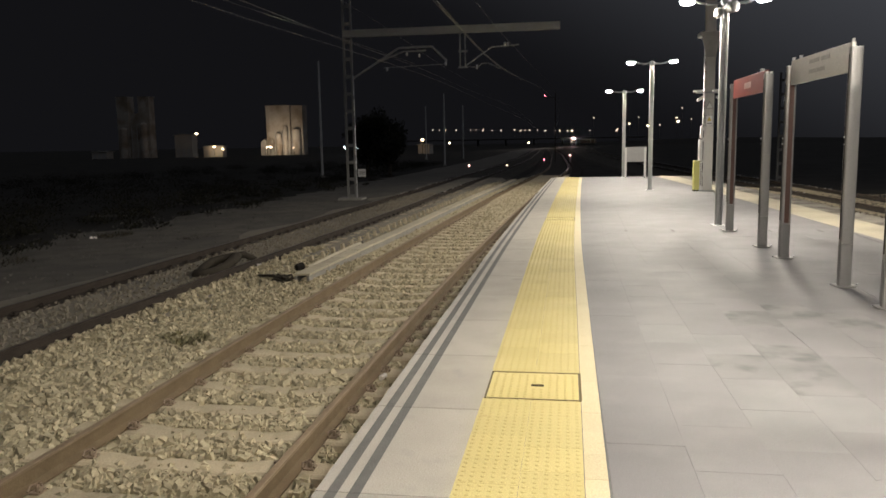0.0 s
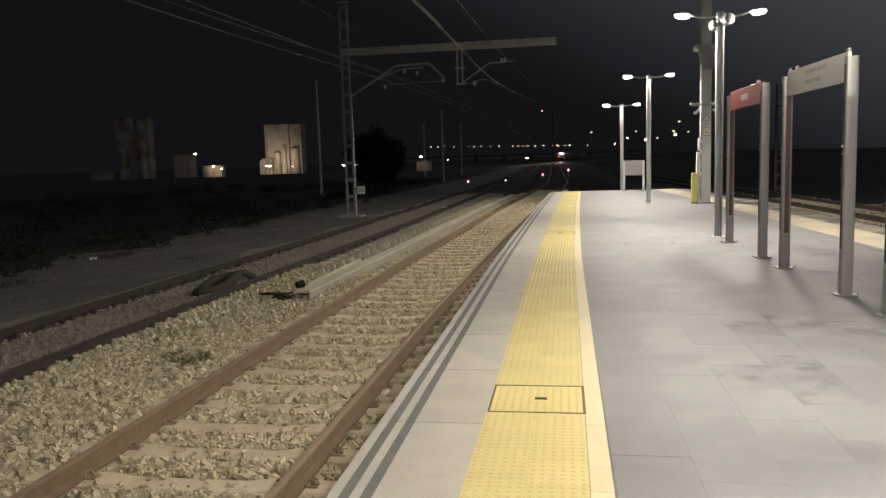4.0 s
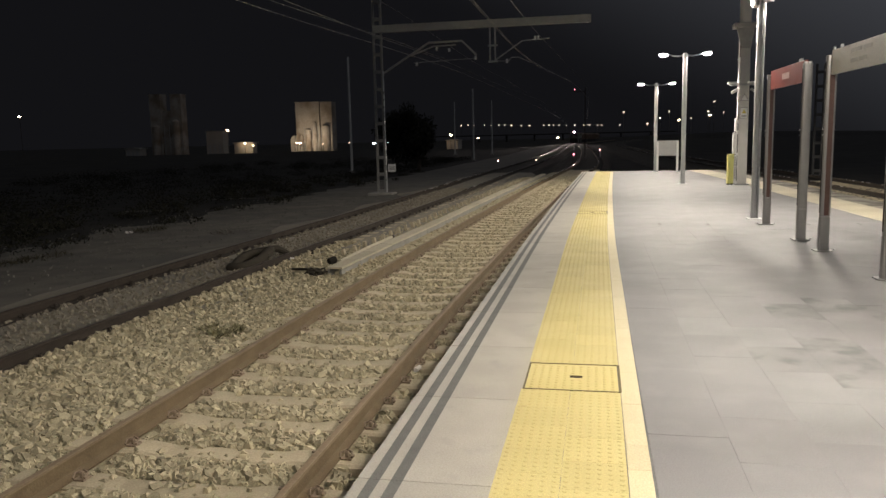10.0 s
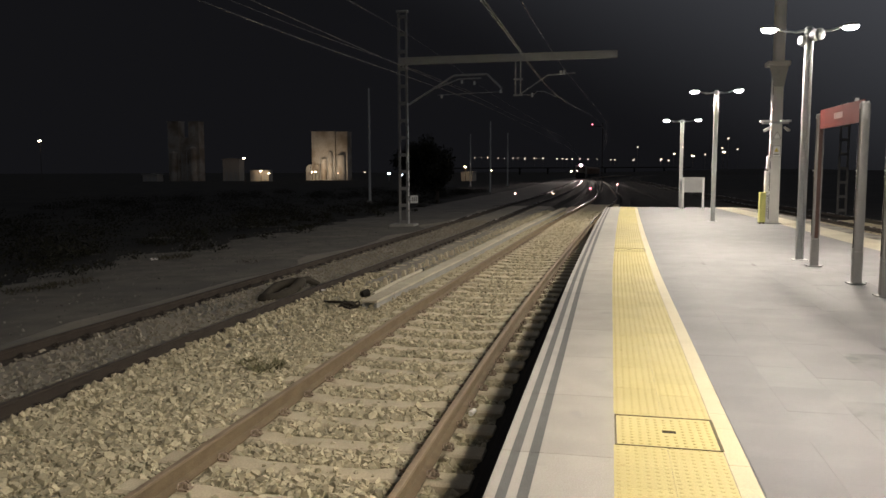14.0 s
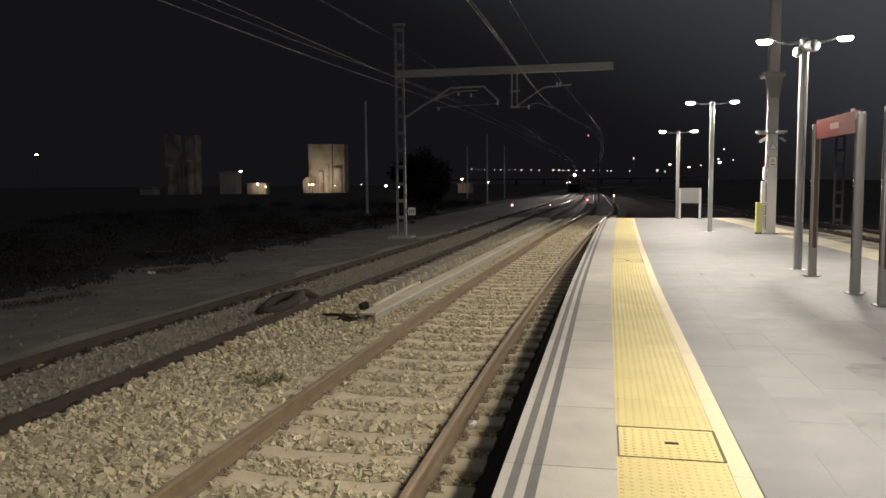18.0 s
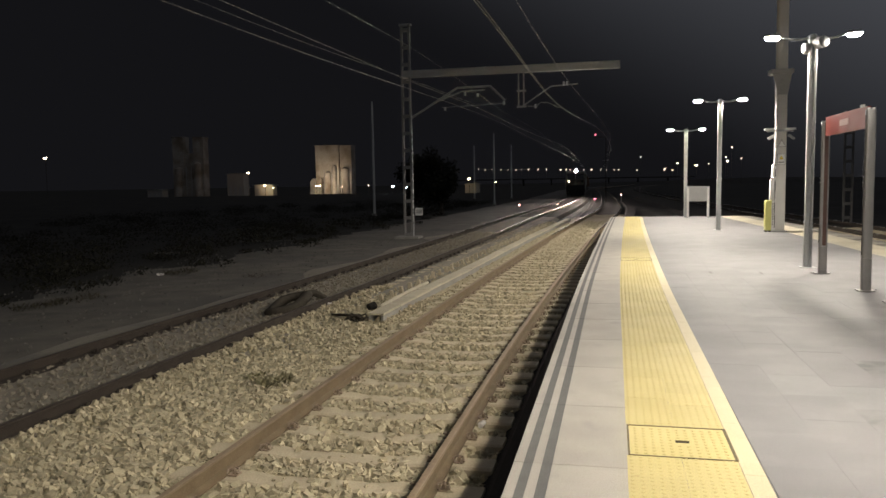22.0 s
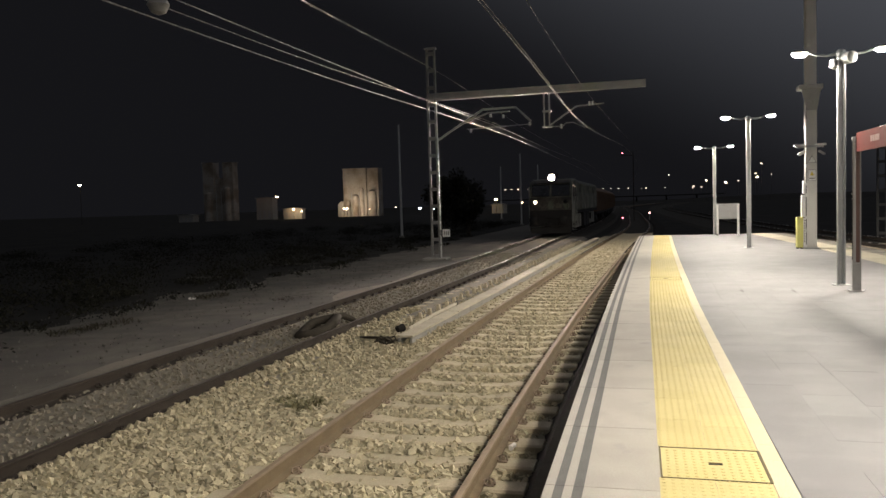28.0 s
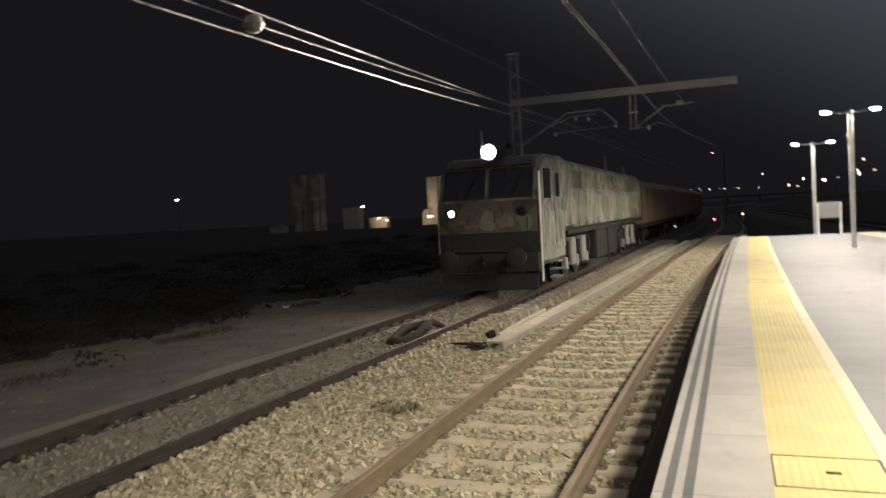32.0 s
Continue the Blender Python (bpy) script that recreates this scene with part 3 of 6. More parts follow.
# ---- platform ----
def platform():
    p = thing("platform", "station platform paved with grey slabs, yellow tactile strips and a pale edge", "platform", kind="structure")
    ys = list(np.arange(-30, 7, 3.0)) + list(np.arange(7, PLAT_END, 1.5)) + [PLAT_END]
    def strip(name, left, right, z0, z1, mat, label="", parent=p, yy=ys):
        g = Geo()
        for y in yy:
            l, r = float(left(y)), float(right(y))
            g.v += [(l, y, z0), (r, y, z0), (r, y, z1), (l, y, z1)]
        for i in range(len(yy) - 1):
            a = 4 * i
            g.f += [(a + k, a + (k + 1) % 4, a + 4 + (k + 1) % 4, a + 4 + k) for k in range(4)]
        g.f += [(3, 2, 1, 0), tuple(4 * (len(yy) - 1) + k for k in range(4))]
        return part(name, g, mat, parent, label)
    strip("retaining_wall", lambda y: plat_left(y) + 0.22, lambda y: plat_right(y) - 0.22, -1.2, -0.13, CONCRETE, "dark concrete wall under the platform")
    strip("paving_bed", lambda y: plat_left(y) + 0.02, lambda y: plat_right(y) - 0.02, -0.13, -0.004, GROUT)

    # edge slabs with two sunk dark strips
    lo, step = 1.13, 1.152
    k = 0
    while lo + step * k < PLAT_END - 0.05:
        y0, y1 = lo + step * k + 0.003, min(lo + step * (k + 1) - 0.003, PLAT_END)
        g = Geo()
        for a, b, z in ((0.0, 0.055, 0.0), (0.055, 0.108, -0.004), (0.108, 0.158, 0.0), (0.158, 0.215, -0.004), (0.215, 0.632, 0.0)):
            l0, l1 = float(plat_left(y0)), float(plat_left(y1))
            if z == 0.0:
                g.add([(l0 + a, y0, -0.12), (l0 + b, y0, -0.12), (l1 + b, y1, -0.12), (l1 + a, y1, -0.12),
                       (l0 + a, y0, 0), (l0 + b, y0, 0), (l1 + b, y1, 0), (l1 + a, y1, 0)],
                      [(3, 2, 1, 0), (4, 5, 6, 7), (0, 1, 5, 4), (1, 2, 6, 5), (2, 3, 7, 6), (3, 0, 4, 7)])
        slab = part("edge_slab", g, EDGE, p)
        for a, b in ((0.055, 0.108), (0.158, 0.215)):
            s = Geo().add([(l0 + a, y0, -0.11), (l0 + b, y0, -0.11), (l1 + b, y1, -0.11), (l1 + a, y1, -0.11),
                           (l0 + a, y0, -0.003), (l0 + b, y0, -0.003), (l1 + b, y1, -0.003), (l1 + a, y1, -0.003)],
                          [(3, 2, 1, 0), (4, 5, 6, 7), (0, 1, 5, 4), (1, 2, 6, 5), (2, 3, 7, 6), (3, 0, 4, 7)])
            part("anti_slip_strip", s, STRIPE, slab)
        k += 1
    strip("edge_strip_behind", plat_left, lambda y: plat_left(y) + 0.62, -0.12, 0.0, EDGE, yy=[-30, -20, -10, 1.13])
    strip("far_edge_kerb", lambda y: plat_right(y) - 0.55, plat_right, -0.12, 0.0, DIRTY_EDGE, "worn dirty edge of the far side")

    # tactile tiles: flat studs on square tiles
    def tactile(size_y, studs):
        g = Geo()
        g.box(-0.1493, 0.1493, -size_y / 2 + 0.0006, size_y / 2 - 0.0006, -0.03, 0.0)
        rows = int(round(size_y / 0.05))
        if studs:
            for i in range(6):
                for j in range(rows):
                    x, y = -0.125 + 0.05 * i, -size_y / 2 + 0.025 + 0.05 * j
                    ring = [(math.cos(q * math.pi / 3), math.sin(q * math.pi / 3)) for q in range(6)]
                    g.add([(x + 0.0135 * c, y + 0.0135 * s, 0) for c, s in ring] + [(x + 0.009 * c, y + 0.009 * s, 0.003) for c, s in ring],
                          [(6, 7, 8, 9, 10, 11)] + [(q, (q + 1) % 6, 6 + (q + 1) % 6, 6 + q) for q in range(6)])
        return g.mesh("tactile_tile", YELLOW)
    tile_mesh = tactile(0.3, True)
    cover_y = ((4.8, 5.36), (15.8, 16.36))
    for col in (0, 1):
        y = 1.5 - 0.14 * col
        while y < PLAT_END - 0.3:
            if not any(a - 0.29 < y < b - 0.01 for a, b in cover_y):
                part("tactile_tile", tile_mesh, None, p).matrix_basis = pose(-0.14 + 0.15 + 0.3 * col + float(bend(y + 0.15)), y + 0.15, random.uniform(0, 0.0012))
            y += 0.3
    for a, b in cover_y:
        # tile offcuts beside the covers
        for col in (0, 1):
            y = 1.5 - 0.14 * col
            while y + 0.3 < a:
                y += 0.3
            if a - y > 0.02:
                x = -0.14 + 0.3 * col + float(bend(a))
                part("tactile_tile", tactile(a - y - 0.004, True), None, p).matrix_basis = pose(x + 0.15, (y + a - 0.004) / 2, 0)
            while y < b:
                y += 0.3
            if y - b > 0.02:
                x = -0.14 + 0.3 * col + float(bend(b))
                part("tactile_tile", tactile(y - b - 0.004, True), None, p).matrix_basis = pose(x + 0.15, (y + b + 0.004) / 2, 0)
    k = 0
    border = Geo().box(0.0, 0.108, 0.0005, 0.2995, -0.03, 0.001).mesh("border_tile", CREAM)
    while 1.6 + 0.3 * k < PLAT_END - 0.3:
        y = 1.6 + 0.3 * k
        part("border_tile", border, None, p).matrix_basis = pose(0.463 + float(bend(y + 0.15)), y, random.uniform(0, 0.001))
        k += 1
    # strips on the far side
    strip("far_tactile_strip", lambda y: plat_right(y) - 1.25, lambda y: plat_right(y) - 0.553, -0.03, 0.002, DUSTY, "yellow tactile strip of the far edge")
    strip("far_border_strip", lambda y: plat_right(y) - 1.36, lambda y: plat_right(y) - 1.253, -0.03, 0.002, DUSTY)
    strip("tactile_strip_behind", lambda y: -0.14, lambda y: 0.46, -0.03, -0.001, YELLOW, yy=[-30, -15, 1.355])

    # paving tiles 0.4 x 0.6 m in running bond
    def slab_mesh(gap, mat):
        return Geo().box(gap, 0.4 - gap, gap, 0.6 - gap, -0.03, 0.0).mesh("paving_tile", mat)
    tight, wide, dark, dusty = slab_mesh(0.0003, TILE), slab_mesh(0.0009, TILE), slab_mesh(0.0003, TILE_DARK), slab_mesh(0.0003, TILE_PALE)
    stained = {(2, 1), (3, 0), (3, 1), (3, 3), (5, 3), (4, 4)}
    worn = {(2, 0), (2, -1), (1, 2), (2, 2), (3, -1)}
    rest = Geo()
    for i in range(12):
        x = 0.572 + 0.4 * i
        y = -30.04 + 0.3 * (i % 2)
        while y < PLAT_END - 0.3:
            if 1.0 < y < 13.6 and i < 11:
                spot = (i, round((y - 4.96 - 0.3 * (i % 2)) / 0.6))
                me = dark if spot in stained else dusty if spot in worn else wide if random.random() < 0.3 else tight
                part("paving_tile", me, None, p).matrix_basis = pose(x, y, random.uniform(-0.0008, 0.0004))
            else:
                y1 = min(y + 0.6, PLAT_END)

                def px(q, yy):
                    l, r = 0.572 + float(bend(yy)), float(plat_right(yy)) - 1.362
                    return min(l + q * 0.4, r)
                a0, b0, a1, b1 = px(i, y) + 0.0005, px(i + 1, y) - 0.0005, px(i, y1) + 0.0005, px(i + 1, y1) - 0.0005
                if b0 > a0 + 0.02 and b1 > a1 + 0.02:
                    rest.add([(a0, y + 0.0006, 0), (b0, y + 0.0006, 0), (b1, y1 - 0.0006, 0), (a1, y1 - 0.0006, 0),
                              (a0, y + 0.0006, -0.03), (b0, y + 0.0006, -0.03), (b1, y1 - 0.0006, -0.03), (a1, y1 - 0.0006, -0.03)],
                             [(0, 1, 2, 3), (0, 4, 5, 1), (1, 5, 6, 2), (2, 6, 7, 3), (3, 7, 4, 0)])
            y += 0.6
    part("paving_tiles", rest, TILE, p, "grey paving slabs in running bond", kind="stuff")


platform()


def cover(y0, y1, x0, handle_x):
    c = thing("access_cover", "yellow studded access cover in a dark iron frame", "manhole cover", pose(x0, y0, 0), group="access covers")
    w, d = 0.6, y1 - y0
    fr = Geo()
    for a in ((0, w, 0, 0.009), (0, w, d - 0.009, d), (0, 0.009, 0.009, d - 0.009), (w - 0.015, w, 0.009, d - 0.009)):
        fr.box(*a, -0.03, 0.0035)
    part("frame", fr, IRON, c)
    g = Geo().box(0.0115, w - 0.0175, 0.0115, d - 0.0115, -0.03, 0.0)
    for i in range(11):
        for j in range(int(d / 0.05) - 1):
            x, y = 0.05 + 0.05 * i, 0.045 + 0.05 * j
            if abs(x - handle_x) < 0.06 and abs(y - d / 2) < 0.04:
                continue
            ring = [(math.cos(q * math.pi / 3), math.sin(q * math.pi / 3)) for q in range(6)]
            g.add([(x + 0.0135 * a, y + 0.0135 * b, 0) for a, b in ring] + [(x + 0.009 * a, y + 0.009 * b, 0.005) for a, b in ring],
                  [(6, 7, 8, 9, 10, 11)] + [(q, (q + 1) % 6, 6 + (q + 1) % 6, 6 + q) for q in range(6)])
    plate = part("plate", g, YELLOW, c)
    part("lifting_slot", Geo().box(handle_x - 0.04, handle_x + 0.04, d / 2 - 0.02, d / 2 + 0.02, -0.001, 0.002), BLACK, plate)
    part("slot_pin", Geo().tube([(handle_x - 0.035, d / 2, 0.004), (handle_x + 0.035, d / 2, 0.004)], 0.005, 6), IRON, plate)


cover(4.8, 5.36, -0.14, 0.32)
cover(15.8, 16.36, -0.14 + float(bend(16)), 0.3)


# ---- platform lamps ----
def lamp_post(x, y, horn, top=4.0):
    t = thing("platform_lamp", "galvanised twin-arm platform lamp with two lit white heads", "street lamp", pose(x, y, top - 4.0), group="platform lamps")
    pole = Geo()
    for s in (-1, 1):
        pole.box(s * 0.042 - 0.022, s * 0.042 + 0.022, -0.045, 0.045, 4.0 - top, 3.93)
    pole.box(-0.0205, 0.0205, -0.022, 0.022, 4.0 - top, 3.9)
    part("pole", pole, GALV, t, bevel=0.006)
    part("base_plate", Geo().box(-0.13, 0.13, -0.13, 0.13, 4.0 - top, 4.012 - top), GALV, t, bevel=0.003)
    part("pole_head", Geo().lathe([(0.05, 3.86), (0.085, 3.9), (0.085, 3.98), (0.04, 4.02)], n=12), GALV, t, smooth_shade=True)
    for s in (-1, 1):
        part("arm", Geo().tube([(s * 0.06, 0, 3.95), (s * 0.22, 0, 3.93), (s * 0.38, 0, 3.95), (s * 0.52, 0, 4.0)], [0.026, 0.022, 0.02, 0.02], 8), GALV, t, smooth_shade=True)
        body = Geo()
        prof = [(0.0, 0.045), (0.045, 0.04), (0.085, 0.025), (0.1, 0.0), (0.095, -0.022)]
        n = 14
        for r, z in prof:
            for k in range(n):
                w = 2 * math.pi * k / n
                body.v.append((s * (0.65 + 1.35 * r * math.cos(w)), 0.85 * r * math.sin(w), 4.02 + z + 0.06 * r * math.cos(w)))
        body.f = [(i * n + k, i * n + (k + 1) % n, (i + 1) * n + (k + 1) % n, (i + 1) * n + k) for i in range(len(prof) - 1) for k in range(n)]
        head = part("lamp_head", body, GALV, t, "grey lamp housing", smooth_shade=True)
        lens = Geo()
        for r, z in ((0.094, -0.012), (0.092, -0.045), (0.066, -0.078), (0.0, -0.092)):
            for k in range(n):
                w = 2 * math.pi * k / n
                lens.v.append((s * (0.65 + 1.35 * r * math.cos(w)), 0.85 * r * math.sin(w), 4.02 + z + 0.06 * r * math.cos(w)))
        lens.f = [(i * n + k, i * n + (k + 1) % n, (i + 1) * n + (k + 1) % n, (i + 1) * n + k) for i in range(3) for k in range(n)]
        part("diffuser", lens, LED, head, "glowing white lens", smooth_shade=True)
        li = bpy.data.lights.new("lamp_light", "SPOT")
        li.spot_size, li.spot_blend, li.shadow_soft_size, li.energy, li.color = radians(173), 0.2, 0.14, LAMP_W, (1.0, 0.905, 0.78)
        lo = new("lamp_light", li)
        lo.parent = t
        lo.matrix_basis = pose(s * 0.66, 0, 3.9)
    if horn:
        part("loudspeaker", Geo().lathe([(0.085, -0.09), (0.1, -0.08), (0.1, 0.08), (0.085, 0.09)], n=14).mesh("loudspeaker", PLASTIC, 0, True), None, t,
             "white drum loudspeaker").matrix_basis = pose(0.1, -0.1, 3.86, 90, 0, 25)
        part("camera_dome", Geo().lathe([(0.02, -0.1), (0.07, -0.06), (0.075, 0.03), (0.05, 0.07)], n=14).mesh("camera_dome", PLASTIC, 0, True), None, t,
             "white camera dome").matrix_basis = pose(-0.12, -0.06, 3.78)


LAMP_W = 665.0
for i, (x, y) in enumerate(((3.11, 14.8), (2.98, 25.35), (2.8, 34.4), (2.8, 4.25), (2.9, -6.6))):
    lamp_post(x, y, i == 0, 3.7 if i == 2 else 4.0)


# ---- signs ----
def sign(y_far, y_near, x_far, x_near, panel_mat, label, group="platform signs", inlay=INLAY):
    t = thing("platform_sign", label, "sign", group=group)
    for k, (x, y) in enumerate(((x_far, y_far), (x_near, y_near))):
        n = 14
        ring = [(0.063 * math.copysign(abs(math.cos(2 * math.pi * q / n)) ** 0.4, math.cos(2 * math.pi * q / n)),
                 0.046 * math.copysign(abs(math.sin(2 * math.pi * q / n)) ** 0.4, math.sin(2 * math.pi * q / n))) for q in range(n)]
        part("post", Geo().prism([(x + a, y + b) for a, b in ring], "z", 0.455, 2.46), STAINLESS, t, "brushed steel post", smooth_shade=True)
        part("post_sleeve", Geo().prism([(x + a * 1.02, y + b * 1.03) for a, b in ring], "z", 0.012, 0.45), STAINLESS, t, smooth_shade=True)
        part("base_plate", Geo().prism([(x + a * 1.75, y + b * 2.1) for a, b in ring], "z", 0.0, 0.016), STAINLESS, t)
        part("post_cap", Geo().prism([(x + a * 0.98, y + b * 0.98) for a, b in ring], "z", 2.46, 2.475), GALV, t)
        for s in (-0.05, 0.05):
            part("bolt", Geo().lathe([(0.012, 0.016), (0.012, 0.03)], (x + s * 2.6, y, 0), 6), GALV, t)
        for z in (1.49, 1.565):
            part("side_bolt", Geo().tube([(x - 0.062, y, z), (x - 0.075, y, z)], 0.011 if z > 1.5 else 0.007, 8), WHITE, t, "small bright side bolt")
        part("side_slot", Geo().box(x - 0.0655, x - 0.061, y - 0.012, y + 0.012, 0.5, 2.4), GAP_BLACK, t)
        if k == 0:
            part("red_inlay", Geo().box(x - 0.022, x + 0.034, y - 0.0505, y - 0.042, 0.47, 2.46), inlay, t, "red strip let into the post")
    d = Vector((x_near - x_far, y_near - y_far, 0))
    ln = d.length
    m = Matrix.Translation((x_far, y_far, 0)) @ Matrix(((d.x / ln, 0, -d.y / ln * -1, 0), (d.y / ln, 0, d.x / ln * -1, 0), (0, 1, 0, 0), (0, 0, 0, 1)))
    part("panel", Geo().box(0.06, ln - 0.06, 2.23, 2.53, -0.022, 0.022, m), panel_mat, t, bevel=0.004)
    return t, m, ln


def bars(t, m, rows, mat, name="lettering"):
    for u0, u1, z0, z1 in rows:
        part(name, Geo().box(u0, u1, z0, z1, -0.0265, -0.0225, m), mat, t)
        part(name, Geo().box(u0, u1, z0, z1, 0.0225, 0.0265, m), mat, t)


t, m, ln = sign(13.89, 11.86, 3.125, 3.175, RED, "red platform sign on two brushed steel posts", inlay=BROWN_INLAY)
bars(t, m, ((0.78, 0.87, 2.34, 2.43), (0.885, 0.965, 2.34, 2.43), (0.98, 1.07, 2.34, 2.43), (1.085, 1.18, 2.34, 2.43)), LABEL)
for u in (-0.028, 0.028):
    part("cap_stud", Geo().box(3.175 + u - 0.02, 3.175 + u + 0.02, 11.83, 11.87, 2.476, 2.5), WHITE, t, "small white stud on the post cap")
part("mounting_stud", Geo().box(1.66, 1.72, 2.53, 2.57, -0.02, 0.02, m), WHITE, t, "small white stud on the panel top")
t, m, ln = sign(10.78, 8.77, 3.185, 3.26, PALE, "pale two-line notice board on two brushed steel posts", inlay=BROWN_INLAY)
bars(t, m, ((0.72, 1.05, 2.43, 2.475), (1.1, 1.35, 2.43, 2.475), (0.72, 0.95, 2.315, 2.36), (0.98, 1.22, 2.315, 2.36)), FAINT)
for u in (0.06, 0.33, 1.9):
    part("mounting_stud", Geo().box(u, u + 0.035, 2.53, 2.57, -0.015, 0.015, m), GALV, t)
t, m, ln = sign(7.68, 5.65, 3.28, 3.36, GREY_SIGN, "dark grey exit sign with white letters on steel posts")
cu = bpy.data.curves.new("lettering", "FONT")
cu.body, cu.size, cu.extrude = "Salida", 0.15, 0.002
tmp = new("lettering_source", cu)
word = bpy.data.meshes.new_from_object(tmp)
bpy.data.objects.remove(tmp)
word.materials.append(WHITE)
text = part("lettering", word, None, t, "white word Salida")
text.matrix_basis = Matrix.Translation((3.28 - 0.013, 7.36, 2.345)) @ Matrix(((0.04, 0, -1, 0), (-1, 0, -0.04, 0), (0, 1, 0, 0), (0, 0, 0, 1)))
for u in (0.1, 0.25):
    part("pictogram", Geo().box(u, u + 0.07, 2.16, 2.228, -0.012, 0.012, m), WHITE, t, "small white plate under the panel")


def end_sign():
    t = thing("platform_end_board", "white board on two legs at the platform end", "sign", pose(3.22, 33.5, 0))
    for s in (-0.4, 0.4):
        part("leg", Geo().box(s - 0.045, s + 0.045, -0.03, 0.03, 0, 1.27), WHITE, t, bevel=0.008)
    part("panel", Geo().box(-0.354, 0.354, -0.025, 0.025, 0.68, 1.27), PLASTIC, t, bevel=0.006)
    part("top_rail", Geo().box(-0.45, 0.45, -0.034, 0.034, 1.272, 1.3), GALV, t)


end_sign()


def column():
    t = thing("catenary_column", "pale grey steel column with equipment boxes and warning plates", "column", pose(4.6, 24.75, 0))
    g = Geo().box(-0.13, 0.13, -0.2, -0.185, 0, 8.6).box(-0.13, 0.13, 0.185, 0.2, 0, 8.6).box(-0.012, 0.012, -0.184, 0.184, 0, 8.6)
    part("column_shaft", g, material("pale_column_paint", (0.56, 0.55, 0.515), 0.6, second=(0.46, 0.45, 0.42), scale=2, bump=0.1), t)
    part("base_plate", Geo().box(-0.2, 0.2, -0.28, 0.28, 0, 0.03), GALV, t)
    part("top_bracket", Geo().box(-0.34, 0.3, -0.25, 0.25, 4.6, 4.74), MAST, t, bevel=0.02)
    part("gusset", Geo().prism([(-0.28, 4.598), (0.24, 4.598), (0.135, 4.0), (-0.135, 4.0)], "y", -0.225, -0.203), MAST, t)
    part("cross_arm", Geo().box(-0.42, 0.3, -0.27, -0.2, 2.93, 2.99), GALV, t, "steel arm")
    for x, tilt in ((-0.36, 0), (0.2, 0)):
        part("floodlight", Geo().box(-0.14, 0.14, -0.1, 0.1, -0.03, 0.03).mesh("floodlight", WHITE, 0.01), None, t, "white floodlight housing").matrix_basis = pose(x, -0.32, 3.0, 0, tilt, 0)
    part("small_camera", Geo().box(-0.1, 0.1, -0.05, 0.05, -0.04, 0.04).mesh("small_camera", WHITE, 0.012), None, t).matrix_basis = pose(-0.3, -0.3, 2.77, 0, -30, 0)
    part("small_camera", Geo().box(-0.1, 0.1, -0.05, 0.05, -0.03, 0.03).mesh("small_camera", PLASTIC, 0.012), None, t).matrix_basis = pose(0.24, -0.3, 2.77, 0, 35, 0)
    part("plate_border", Geo().prism([(-0.125, 2.487), (0.125, 2.487), (0, 2.71)], "y", -0.2035, -0.2012), BAR, t, "dark border of the triangular plate")
    part("plate_border", Geo().box(-0.113, 0.113, -0.2035, -0.2012, 1.967, 2.293), BAR, t, "dark border of the voltage plate")
    part("warning_triangle", Geo().prism([(-0.1, 2.5), (0.1, 2.5), (0, 2.68)], "y", -0.2065, -0.2038), WHITE, t, "white triangular warning plate")
    part("warning_plate", Geo().box(-0.1, 0.1, -0.2062, -0.2038, 1.98, 2.28), WHITE, t, "white plate with a voltage sign")
    part("voltage_symbol", Geo().prism([(-0.06, 2.12), (0.06, 2.12), (0, 2.24)], "y", -0.21, -0.2067), PAINT_Y, t)
    part("plate_lettering", Geo().box(-0.07, 0.07, -0.21, -0.2067, 2.02, 2.06), BAR, t)
    for z0, z1, w in ((0.92, 1.56, 0.1), (1.6, 1.98, 0.055)):
        part("equipment_box", Geo().box(-0.178 - w, -0.178, -0.19, -0.02, z0, z1), WHITE, t, "white equipment box", bevel=0.008)
    part("cable_duct", Geo().box(-0.175, -0.134, -0.2, -0.12, 0.03, 4.55), WHITE, t, "white cable duct with dark slots", bevel=0.004)
    for z0, z1 in ((0.12, 0.5), (0.56, 0.88), (0.95, 1.5), (1.62, 1.84), (1.92, 2.35), (2.45, 2.72), (3.1, 3.6), (3.75, 4.3)):
        part("duct_slot", Geo().box(-0.164, -0.145, -0.2035, -0.199, z0, z1), BLACK, t)


column()


def yellow_box():
    t = thing("locker", "narrow lemon-yellow locker with a lettered white strip beside the column", "locker", pose(4.31, 24.58, 0))
    part("body", Geo().box(-0.13, 0.035, -0.13, 0.13, 0.04, 0.9), YBOX, t, bevel=0.012)
    part("lid", Geo().box(-0.135, 0.04, -0.14, 0.14, 0.902, 0.93), YBOX, t, bevel=0.008)
    strip = part("lettered_strip", Geo().box(0.037, 0.1, -0.13, 0.1, 0.03, 0.9), WHITE, t, "white strip with dark lettering", bevel=0.004)
    for s in (-0.1, 0.0):
        part("foot", Geo().box(s - 0.02, s + 0.02, -0.1, 0.1, 0, 0.04), BLACK, t)
    for k in range(9):
        part("lettering", Geo().box(0.05, 0.088, -0.1335, -0.1305, 0.2 + 0.075 * k, 0.245 + 0.075 * k), BAR, strip)


yellow_box()

